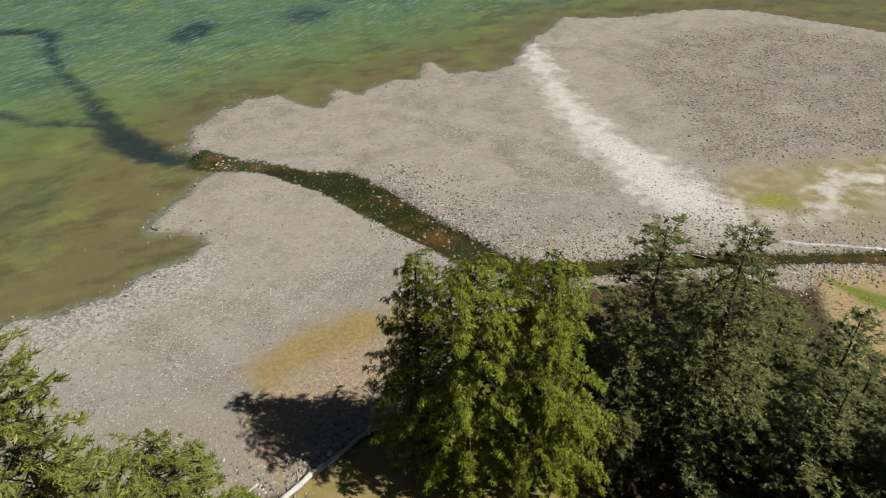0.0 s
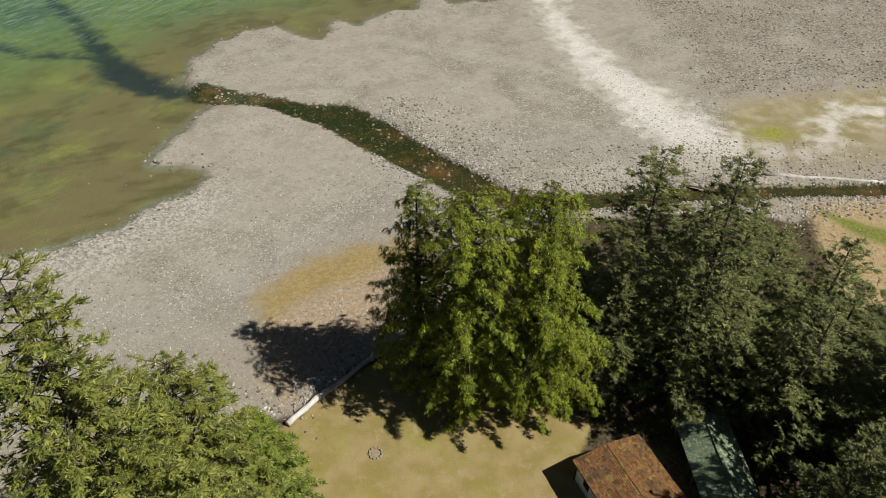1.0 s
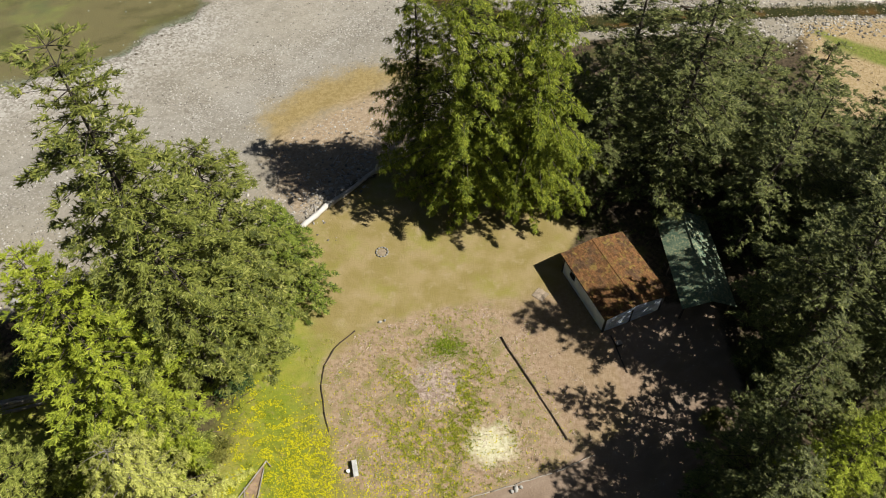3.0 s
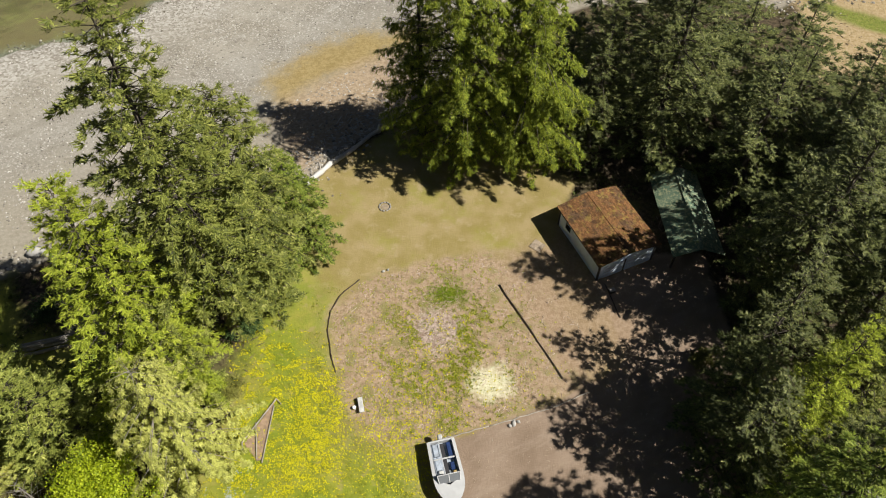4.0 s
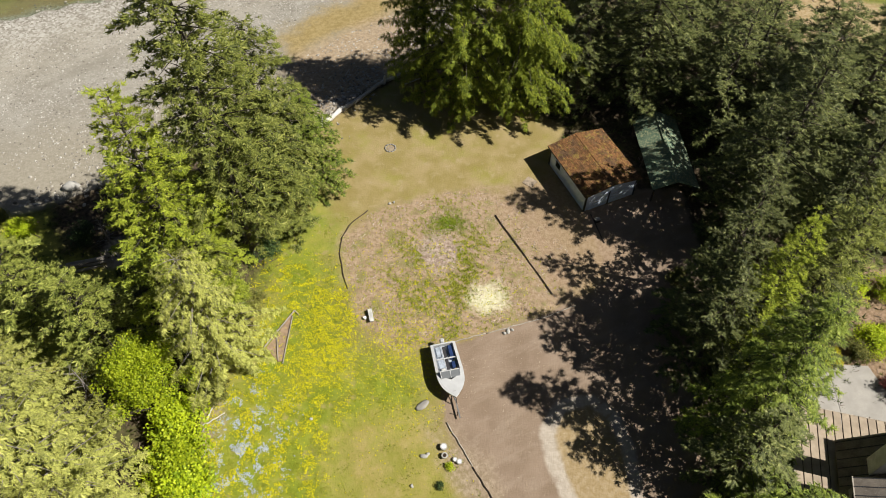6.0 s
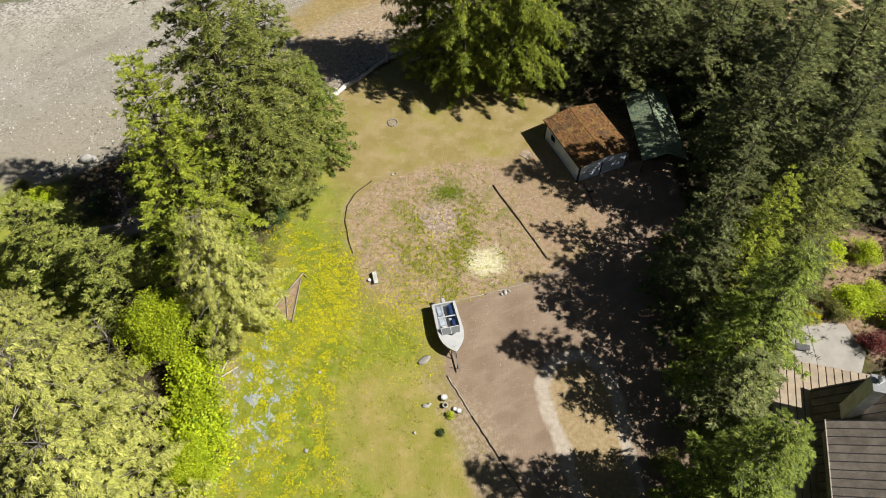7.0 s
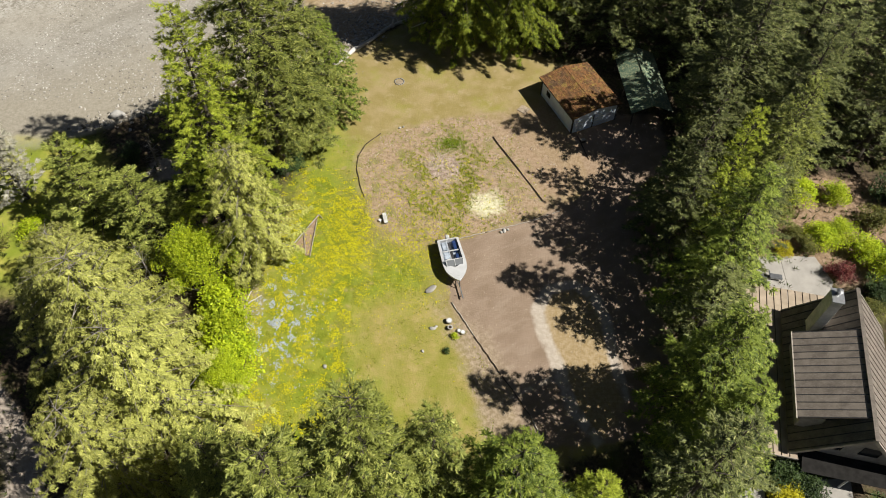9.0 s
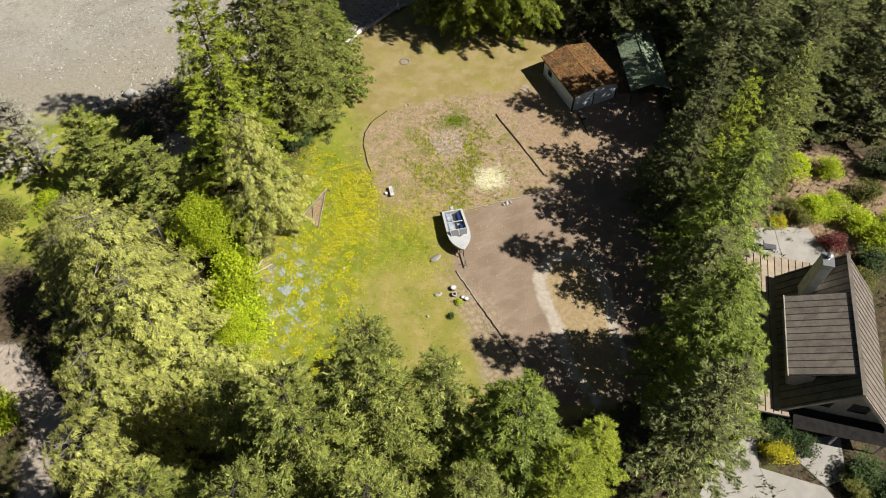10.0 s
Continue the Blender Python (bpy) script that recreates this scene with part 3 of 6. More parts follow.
leaf_lime = leaf("leaf_lime", (0.085, 0.130, 0.011), (0.42, 0.49, 0.046), (0.64, 0.66, 0.11), 0.42)
leaf_mid = leaf("leaf_mid", (0.032, 0.060, 0.009), (0.235, 0.300, 0.040), (0.48, 0.52, 0.11), 0.32)
leaf_grey = leaf("leaf_grey", (0.22, 0.215, 0.15), (0.44, 0.42, 0.33), (0.58, 0.56, 0.47), 0.2)


def spray(rng, kind):
    """One plume of foliage along +x: three closed twigs with narrow needle bundles along their edges."""
    spread, sag, long, low, high = {"cedar": (0.8, 0.25, 0.36, -0.3, 0.35), "fir": (0.8, 0.05, 0.36, -0.2, 0.45), "hang": (0.85, 0.5, 0.36, -0.35, 0.25)}[kind]
    v, f = [], []
    for k in (-1, 0, 1):
        az = spread * (k + rng.uniform(-0.3, 0.3))
        reach = rng.uniform(0.8, 1.1) * (1 - 0.2 * abs(k))
        rise = rng.uniform(low, high)

        def at(u, w=0.0):
            return Vector((reach * u * math.cos(az) - w * math.sin(az), reach * u * math.sin(az) + w * math.cos(az), reach * (rise * u - sag * u * u) - 0.5 * abs(w)))
        wide, o = rng.uniform(0.09, 0.14), len(v)
        v += [tuple(at(0)), tuple(at(rng.uniform(0.35, 0.55), wide)), tuple(at(1)), tuple(at(rng.uniform(0.35, 0.55), -wide))]
        f += [(o, o + 2, o + 1), (o, o + 3, o + 2)]
        for q in range(4):
            side = 1 if q % 2 else -1
            foot = at((q + 0.6 * rng.random() + 0.2) / 4.4)
            out = az + side * rng.uniform(0.5, 1.05)
            d = Vector((math.cos(out), math.sin(out), rng.uniform(-0.5, 0.5)))
            ln = long * rng.uniform(0.75, 1.25)
            across = Vector((-math.sin(out), math.cos(out), rng.uniform(-0.5, 0.5))) * rng.uniform(0.05, 0.08)
            o = len(v)
            v += [tuple(foot - across * 0.5), tuple(foot + d * ln * 0.45 + across), tuple(foot + d * ln)]
            f.append((o, o + 1, o + 2))
    return np.array(v), np.array(f)


def conifer(name, seed, h, r, branches, material, kind="fir", start=0.08, up=0.15, droop=0.35, power=0.8, size=0.9, dense=1.0, ragged=0.3, lean=0.0, bare=0.0, gap=0.12, feather=0.30, rounded=0.0, wood=None):
    """A tapered trunk, limbs and a crown of clustered plumes. Returns the thing, standing at the origin."""
    rng, rr = random.Random(seed), np.random.RandomState(seed)
    top = thing(name, Matrix(), "", "tree")
    bm = bmesh.new()
    rings, sides, tr = 7, 9, 0.012 * h + 0.06
    prev = None
    for k in range(rings + 1):
        s = k / rings
        rad = tr * (1 - s) ** 0.9 * (1.35 if k == 0 else 1) + 0.02
        loop = [bm.verts.new((rad * math.cos(6.283 * q / sides) + lean * s * s * h, rad * math.sin(6.283 * q / sides), s * h - 0.3)) for q in range(sides)]
        if prev:
            for q in range(sides):
                bm.faces.new((prev[q], prev[(q + 1) % sides], loop[(q + 1) % sides], loop[q]))
        prev = loop
    origins, ways, sizes, rolls, limbs_v, limbs_f = [], [], [], [], [], []
    lobes = [(rng.uniform(0, 6.283), rng.uniform(0, 1), rng.uniform(-0.4, 0.35)) for _ in range(12)]
    for b in range(branches):
        s = start + (1 - start) * ((b + rng.random()) / branches) ** 0.8
        s = min(0.995, (round(s * h / 1.15) + rng.gauss(0, 0.12)) * 1.15 / h) if not rounded else s
        a = b * 2.39996 + rng.uniform(-0.4, 0.4)
        lump = 1 + sum(w * max(0, math.cos(a - la)) ** 3 * math.exp(-((s - ls) * 6) ** 2) for la, ls, w in lobes)
        fill = min(1.0, 0.62 + (s - start) / 0.22 * 0.38) if start < 0.25 else min(1.0, 0.45 + (s - start) / 0.2)
        shape = max(0.05, (1 - s)) ** power if not rounded else math.sqrt(max(0.02, 1 - (max(0, s - rounded) / (1 - rounded)) ** 2))
        length = r * shape * fill * lump * rng.uniform(1 - ragged, 1 + ragged * 0.5) + 0.55
        if rng.random() < gap:
            length *= 0.5
        rise = up + 0.5 * max(0, s - 0.6)
        base = Vector((lean * s * s * h, 0, s * h))
        ca, sa = math.cos(a), math.sin(a)
        steps = 4
        pts = []
        for q in range(steps + 1):
            u = q / steps
            pts.append((base.x + ca * length * u, base.y + sa * length * u, base.z + length * (rise * u - droop * u * u)))
        w0 = 0.011 * length + 0.012
        for q in range(steps):
            for e, (p, wd) in enumerate(((pts[q], w0 * (1 - q / steps)), (pts[q + 1], w0 * (1 - (q + 1) / steps) + 0.006))):
                for j in range(3):
                    t = j * 2.094
                    limbs_v.append((p[0] - sa * wd * math.cos(t), p[1] + ca * wd * math.cos(t), p[2] + wd * math.sin(t)))
            o = len(limbs_v) - 6
            limbs_f += [(o + j, o + (j + 1) % 3, o + 3 + (j + 1) % 3, o + 3 + j) for j in range(3)]
        if rng.random() < bare:
            continue
        # a flat frond of boughs along the limb, widest before its middle, each bough with plumes that lie together
        small = min(1.0, 0.6 + 0.14 * length)
        boughs = max(4, int(1.5 * dense * length * (1 + feather * length * 0.8)))
        tilt = rng.gauss(0, 0.16)
        for q in range(boughs):
            u = 0.10 + 0.92 * ((q + rng.random()) / boughs) ** 0.72
            hand = 1 if q % 2 else -1
            half = feather * length * min(1, 0.45 + 2 * u) * max(0, 1 - u) ** 0.75
            reach = half * rng.random() ** 0.7
            da = a + hand * (0.75 * reach / (half + 0.3) + rng.uniform(-0.15, 0.35)) * (1.1 - 0.6 * u)
            z = base.z + length * (rise * u - droop * u * u) - 0.2 * reach + hand * tilt * reach + rng.uniform(-0.15, 0.12)
            dip = rise - 1.4 * droop * u + rng.uniform(-0.25, 0.2) + {"fir": 0.1, "cedar": 0.0, "hang": -0.4}[kind]
            roll = rng.gauss(0, 0.22), rng.gauss(0, 0.22)
            x, y = base.x + ca * length * u - sa * hand * reach, base.y + sa * length * u + ca * hand * reach
            for j in range(2):
                w = da + rng.uniform(-0.6, 0.6)
                back = size * small * rng.uniform(-0.4, 0.15)
                origins.append((x + math.cos(w) * back, y + math.sin(w) * back, z + dip * back + rng.uniform(-0.1, 0.06) * size))
                ways.append((math.cos(w), math.sin(w), dip + rng.uniform(-0.15, 0.1)))
                sizes.append(size * small * rng.uniform(0.75, 1.2))
                rolls.append((roll[0] + rng.gauss(0, 0.1), roll[1] + rng.gauss(0, 0.1), 1.0))
    if bare < 1:
        o, d, l = np.array(origins), np.array(ways), np.array(sizes)
        d /= np.linalg.norm(d, axis=1, keepdims=True)
        side = np.cross(np.array(rolls), d)
        side /= np.linalg.norm(side, axis=1, keepdims=True)
        nor = np.cross(d, side)
        verts, faces, base_i = [], [], 0
        shapes = [spray(rng, kind) for _ in range(7)]
        pick = rr.randint(0, 7, len(o))
        for k, (tv, tf) in enumerate(shapes):
            m = pick == k
            if not m.any():
                continue
            vv = o[m][:, None] + l[m][:, None, None] * (tv[None, :, :1] * d[m][:, None] + tv[None, :, 1:2] * side[m][:, None] + tv[None, :, 2:] * nor[m][:, None])
            verts.append(vv.reshape(-1, 3))
            faces.append((tf[None] + (np.arange(m.sum()) * len(tv))[:, None, None]).reshape(-1, 3) + base_i)
            base_i += vv.shape[0] * vv.shape[1]
        under(new("crown", mesh_of("crown", np.concatenate(verts), np.concatenate(faces), material)), top)
    made = [bm.verts.new(p) for p in limbs_v]
    for q in limbs_f:
        bm.faces.new([made[j] for j in q])
    part("trunk", bm, wood or bark, top, "", True)
    return top


def broadleaf(name, seed, h, r, material, clumps=60, per=60, size=0.34, stems=3):
    """A leafy tree or shrub: forked stems and clumps of small leaves."""
    rng, rr = random.Random(seed), np.random.RandomState(seed)
    top = thing(name, Matrix(), "", "shrub")
    bm = bmesh.new()
    o, d, l = [], [], []
    for k in range(clumps):
        a, t, q = rng.uniform(0, 6.283), rng.random() ** 0.6, rng.random()
        z = h * (0.25 + 0.72 * q)
        w = r * math.sqrt(max(0.05, 1 - (2 * q - 0.75) ** 2 / 1.6)) * t * rng.uniform(0.7, 1.15)
        c = Vector((w * math.cos(a), w * math.sin(a), z))
        if k % max(1, clumps // (stems * 4)) == 0:
            tube(bm, (rng.uniform(-0.1, 0.1) * r, rng.uniform(-0.1, 0.1) * r, -0.1), c, 0.02 + 0.012 * h, 0.012, 5)
        cr = rng.uniform(0.18, 0.32) * r + 0.08
        for _ in range(per):
            v = Vector((rng.gauss(0, 1), rng.gauss(0, 1), rng.gauss(0, 0.75)))
            v = v.normalized() * cr * rng.random() ** 0.4
            o.append(tuple(c + v))
            w2 = Vector((v.x + rng.gauss(0, 0.3) * cr, v.y + rng.gauss(0, 0.3) * cr, rng.uniform(-0.5, 0.4) * cr)).normalized()
            d.append(tuple(w2))
            l.append(size * rng.uniform(0.6, 1.3))
    part("stem", bm, bark, top)
    o, d, l = np.array(o), np.array(d), np.array(l)
    upv = np.stack([rr.normal(0, 0.5, len(o)), rr.normal(0, 0.5, len(o)), np.ones(len(o))], 1)
    side = np.cross(upv, d)
    side /= np.linalg.norm(side, axis=1, keepdims=True) + 1e-9
    wide = 0.36
    vv = np.stack([o, o + d * (l * 0.5)[:, None] + side * (l * wide)[:, None], o + d * l[:, None], o + d * (l * 0.5)[:, None] - side * (l * wide)[:, None]], 1)
    ff = np.arange(len(o) * 4).reshape(-1, 4)
    under(new("leaves", mesh_of("leaves", vv.reshape(-1, 3), ff, material)), top)
    return top


PROTO = {
    "cedar": conifer("cedar_tree", 11, 26, 8.2, 260, leaf_cedar, "hang", 0.04, 0.10, 0.26, 0.48, 0.64, 0.78, 0.30, feather=0.26, rounded=0.18, gap=0.22, bare=0.05),
    "cedar_slim": conifer("cedar_tree", 12, 25, 4.8, 130, leaf_cedar, "hang", 0.06, 0.08, 0.36, 0.65, 0.6, 0.9, 0.35, gap=0.25),
    "fir": conifer("fir_tree", 13, 28, 7.2, 150, leaf_fir, "fir", 0.08, 0.04, 0.18, 0.62, 0.66, 0.85, 0.32, gap=0.16),
    "fir_b": conifer("fir_tree", 14, 24, 6.2, 88, leaf_fir, "fir", 0.06, 0.04, 0.18, 0.62, 0.68, 0.85, 0.32, gap=0.16),
    "spruce": conifer("spruce_tree", 15, 30, 7.6, 170, leaf_spruce, "fir", 0.05, 0.04, 0.18, 0.66, 0.64, 0.9, 0.28, gap=0.1),
    "spruce_b": conifer("spruce_tree", 16, 25, 7.2, 150, leaf_spruce, "cedar", 0.03, 0.04, 0.20, 0.66, 0.64, 0.9, 0.26, gap=0.1),
    "khaki": conifer("hemlock_tree", 17, 20, 7.0, 150, leaf_khaki, "hang", 0.04, 0.10, 0.26, 0.5, 0.6, 0.95, 0.28, gap=0.14, bare=0.07, wood=dead_wood),
    "young": conifer("fir_tree", 18, 14, 4.8, 95, leaf_spruce, "fir", 0.05, 0.08, 0.20, 0.66, 0.6, 1.0, 0.28),
    "pine_grey": conifer("pine_tree", 19, 12, 4.5, 80, leaf_grey, "fir", 0.08, 0.22, 0.2, 0.6, 0.55, 1.0, 0.4, gap=0.3),
    "spruce_near": conifer("spruce_tree", 21, 30, 6.6, 200, leaf_spruce, "fir", 0.12, 0.02, 0.18, 0.55, 0.62, 1.0, 0.30, gap=0.14, bare=0.05),
    "spruce_low": conifer("spruce_tree", 22, 25, 7.2, 180, leaf_spruce, "cedar", 0.03, 0.04, 0.20, 0.52, 0.62, 0.95, 0.28, gap=0.12),
    "lime": conifer("hemlock_tree", 23, 25, 6.8, 160, leaf_lime, "fir", 0.03, 0.04, 0.22, 0.72, 0.6, 1.0, 0.26, gap=0.10),
    "green": conifer("cedar_tree", 24, 20, 5.2, 165, leaf_mid, "cedar", 0.04, 0.06, 0.26, 0.68, 0.6, 0.95, 0.28, gap=0.14),
    "snag": conifer("dead_tree", 25, 8, 1.9, 46, leaf_grey, "fir", 0.15, 0.2, 0.1, 0.6, 0.4, 1.0, 0.4, bare=1.0, wood=dead_wood),
    "maple": broadleaf("maple_tree", 20, 10, 4.2, leaf_bright, 70, 190, 0.19),
}
TREE_LABEL = {
    "cedar": "tall bright green cedar with drooping sprays", "cedar_slim": "slender green cedar with a thin ragged top",
    "fir": "tall dark green fir with gappy branches", "fir_b": "dark green fir in the shaded wood",
    "spruce": "tall olive green spruce beside the lawn", "spruce_b": "broad bright green spruce at the beach edge",
    "spruce_near": "tall olive green spruce with layered branches", "spruce_low": "broad yellow-green spruce with low skirts",
    "khaki": "pale yellow-green hemlock with drooping branches", "young": "young green fir with a pointed top",
    "lime": "bright yellow-green hemlock with soft layered branches", "green": "fresh green cedar at the edge of the dirt drive", "snag": "bare grey dead tree among the conifers", "pine_grey": "thin grey-green pine near the shore", "maple": "bright lime green maple among dark conifers",
}
TREES = [
    ("cedar", 1.2, 46.0, 26.2, 0.95), ("cedar", 8.0, 46.2, 26.5, 0.85), ("cedar_slim", -3.8, 49.6, 24.6, 1.3),
    ("fir", 17.8, 50.5, 27.5, 1.1), ("fir", 22.8, 46.0, 30.0, 1.05), ("fir_b", 13.4, 53, 15, 0.8), ("fir_b", 25, 57, 15, 0.9), ("fir_b", 33, 55, 16, 1.0), ("fir_b", 31.0, 39.5, 20.9, 0.85), ("fir_b", 27.5, 51, 23, 1.1), ("fir_b", 36, 48.5, 20, 1.1), ("fir_b", 43, 46, 17, 1.0), ("fir_b", 57, 53, 17, 1.0), ("fir_b", 66, 52, 18, 1.0), ("fir", 15.5, 45.5, 22, 0.7),
    ("fir_b", 34.5, 42.5, 20, 1.1), ("fir", 31.5, 24.5, 27.5, 1.05), ("fir_b", 31.0, 29.0, 18, 0.75), ("fir_b", 36.5, 31, 21, 1.0), ("fir", 40, 38, 21, 1.0),
    ("spruce", 32.4, 11.6, 24.2, 0.68), ("lime", 27.4, 9.9, 22.5, 0.55), ("fir_b", 23.8, 8.6, 16.5, 0.85), ("fir_b", 24.4, -2.6, 15.0, 0.85), ("fir_b", 24.5, 13, 13, 0.8), ("fir_b", 27.3, 17.2, 20, 0.8), ("green", 25.6, 1.3, 23.5, 1.1), ("green", 25.6, -4.5, 8.0, 0.6), ("fir", 29.4, 5.4, 19, 0.6),
    ("fir", 37.5, 21, 23, 0.9), ("fir_b", 45, 29.5, 19, 1.0), ("fir_b", 44, 36, 21, 1.1), ("fir_b", 51, 25, 20, 1.1), ("fir_b", 58, 27, 21, 1.1), ("fir_b", 48, 41, 22, 1.1), ("fir_b", 57, 38, 22, 1.1), ("fir", 52, 34, 20, 1.0),
    ("green", 21.4, -11.6, 22.5, 1.1), ("green", 24.6, -9.6, 17.0, 0.85), ("fir_b", 19.5, -20.0, 22, 1.0), ("green", 22.0, -16.6, 20, 1.0),
    ("spruce_near", -21.0, 21.0, 39.2, 1.15), ("spruce_low", -18.7, 27.1, 26.0, 1.0), ("green", -15.9, 31.6, 14.5, 0.95), ("lime", -25.7, 15.7, 28.2, 1.08),
    ("khaki", -21.6, 7.8, 18.4, 0.76), ("young", -23.3, 14.5, 15.0, 0.8), ("maple", -27.2, 3.6, 10.6, 0.9), ("maple", -21.8, -8.5, 7.5, 0.6),
    ("khaki", -30.8, -6.8, 21.4, 1.1), ("khaki", -26.0, -13, 21.5, 1.05), ("khaki", -27.5, -19, 21, 0.85), ("spruce_b", -15.6, -23.0, 25.6, 0.9), ("spruce_near", -13.0, -30.5, 27.0, 0.95), ("spruce_near", -19.5, -29.5, 24.0, 0.9), ("spruce_b", 0.8, -28.0, 22.5, 0.9), ("spruce_near", -5.6, -30.0, 26.0, 0.9), ("khaki", -24.3, -27, 25, 0.8),
    ("spruce_near", -10.4, -25.5, 31.0, 0.92), ("spruce_near", -6.0, -22.6, 31.4, 0.9), ("spruce_b", -1.6, -20.8, 24.4, 0.85), ("green", 4.2, -22.4, 23.2, 1.35), ("lime", 10.8, -22, 16.6, 0.6), ("lime", 7.6, -25.5, 21, 0.75),
    ("young", -41.0, 12.5, 13.5, 1.2), ("pine_grey", -51.5, 16.5, 12.0, 1.1), ("khaki", -38, -3, 13, 0.9), ("khaki", -33.5, -2.0, 15, 0.75), ("khaki", -41.3, 4.5, 9.5, 0.7), ("snag", -32, 3, 9, 1.0), ("snag", -37, 22, 5, 0.9), ("young", -33.5, 9.5, 12.5, 1.15),
]
USED = set()
for n, (kind, tx, ty, th, wide) in enumerate(TREES):
    proto = PROTO[kind]
    tall = {"cedar": 26, "cedar_slim": 25, "fir": 28, "fir_b": 24, "spruce": 30, "spruce_b": 25, "spruce_near": 30, "spruce_low": 25, "khaki": 20, "young": 14, "pine_grey": 12, "maple": 10, "lime": 25, "green": 20, "snag": 8}[kind]
    m = pose(tx, ty, height_at(tx, ty), 0, 0, (n * 137.5) % 360) @ Matrix.Diagonal((wide, wide, th / tall, 1))
    if kind in USED:
        tree = copy_thing(proto, m @ Matrix.Diagonal((1 / proto.scale.x, 1 / proto.scale.y, 1 / proto.scale.z, 1)))
    else:
        tree = proto
        tree.matrix_basis = m
        USED.add(kind)
    tagged(tree, TREE_LABEL[kind], "tree", "trees round the clearing")


# ---- buildings ----
def local(ox, oy, oz, deg):
    return pose(ox, oy, oz, 0, 0, deg)


# Shed's white paint, with the sky's blue light on shaded walls mixed in.
sky_tinted_paint = plain("sky_tinted_paint", (0.70, 0.79, 0.93), 0.6, 0, 0.10, 1.2, 18, 0.1)
white_paint = plain("white_paint", (0.82, 0.83, 0.84), 0.6, 0, 0.12, 1.2, 18, 0.1)
dark_trim = plain("dark_trim", (0.045, 0.045, 0.05), 0.6, 0, 0.2)
wood_grey = plain("weathered_wood", (0.42, 0.38, 0.33), 0.85, 0, 0.3, 1.5, 22, 0.5)
wood_dark = plain("dark_wood", (0.085, 0.062, 0.045), 0.85, 0, 0.35, 1.5, 22, 0.5)
wood_tan = plain("tan_wood", (0.40, 0.325, 0.245), 0.8, 0, 0.2, 1.2, 20, 0.4)
drift = plain("driftwood", (0.58, 0.55, 0.51), 0.85, 0, 0.25, 1.2, 16, 0.5)
glass = plain("window_glass", (0.02, 0.025, 0.03), 0.06, 0, 0.1, 1, 4, 0.0, 0.6)
metal_grey = plain("galvanised", (0.45, 0.46, 0.47), 0.4, 0.8, 0.15)
black_rubber = plain("rubber", (0.02, 0.02, 0.02), 0.8)


def moss_roof_material():
    n = Nodes("mossy_shingle")
    c = n.mix(n.ramp(n.noise(14, 3, local=True), 0.3, 0.7), (0.10, 0.056, 0.030), (0.275, 0.135, 0.055))
    c = n.mix(n.ramp(n.noise(0.7, 5, 0.6, local=True), 0.45, 0.65, 0, 0.8), c, (0.09, 0.06, 0.04))
    c = n.mix(n.ramp(n.noise(1.6, 5, 0.7, local=True), 0.50, 0.66, 0, 0.75), c, (0.25, 0.185, 0.05))
    rnd = n.add("ShaderNodeNewGeometry").outputs["Random Per Island"]
    c = n.mix(1.0, c, n.gray(n.ramp(rnd, 0, 1, 0.7, 1.25)), "MULTIPLY")
    n.bump(n.noise(26, 3, local=True), 0.7, 0.03)
    return n.finish(c, 0.95, 0, 0.1)


def green_roof_material():
    n = Nodes("green_metal_roof")
    c = n.mix(n.ramp(n.noise(0.8, 4, local=True), 0.3, 0.7), (0.085, 0.145, 0.10), (0.17, 0.235, 0.16))
    c = n.mix(n.ramp(n.noise(3.5, 5, 0.7, local=True), 0.46, 0.64, 0, 0.8), c, (0.42, 0.42, 0.25))
    n.bump(n.noise(12, 3, local=True), 0.2, 0.02)
    return n.finish(c, 0.5, 0.1, 0.4)


def house_roof_material():
    n = Nodes("brown_roof")
    c = n.mix(n.ramp(n.noise(1.1, 5, 0.6, local=True), 0.3, 0.7), (0.135, 0.115, 0.098), (0.225, 0.195, 0.165))
    c = n.mix(n.ramp(n.noise(6, 4, 0.7, (0.6, 3, 1), local=True), 0.5, 0.72, 0, 0.7), c, (0.31, 0.275, 0.24))
    rnd = n.add("ShaderNodeObjectInfo").outputs["Random"]
    c = n.mix(1.0, c, n.gray(n.ramp(rnd, 0, 1, 0.8, 1.15)), "MULTIPLY")
    n.bump(n.noise(22, 3, local=True), 0.3, 0.02)
    return n.finish(c, 0.8, 0, 0.25)


moss_roof, green_roof, house_roof = moss_roof_material(), green_roof_material(), house_roof_material()


def plane_between(bm, a, b, c, d, thick):
    """A plate with four upper corners in space, with its thickness below its face."""
    a, b, c, d = (Vector(p) for p in (a, b, c, d))
    n = (b - a).cross(d - a).normalized()
    if n.z < 0:
        n = -n
    top = [bm.verts.new(p) for p in (a, b, c, d)]
    low = [bm.verts.new(p - n * thick) for p in (a, b, c, d)]
    bm.faces.new(top)
    bm.faces.new(low[::-1])
    for i in range(4):
        k = (i + 1) % 4
        bm.faces.new((top[k], top[i], low[i], low[k]))
    bmesh.ops.recalc_face_normals(bm, faces=bm.faces[:])
    return bm


def gable_wall(bm, width, eave, peak, thick, y):
    pts = [(0, eave), (0, 0), (width, 0), (width, eave), (width / 2, peak)]
    front = [bm.verts.new((x, y, z)) for x, z in pts]
    back = [bm.verts.new((x, y + thick, z)) for x, z in pts]
    bm.faces.new(front)
    bm.faces.new(back[::-1])
    for i in range(5):
        k = (i + 1) % 5
        bm.faces.new((front[k], front[i], back[i], back[k]))
    bmesh.ops.recalc_face_normals(bm, faces=bm.faces[:])
    return bm


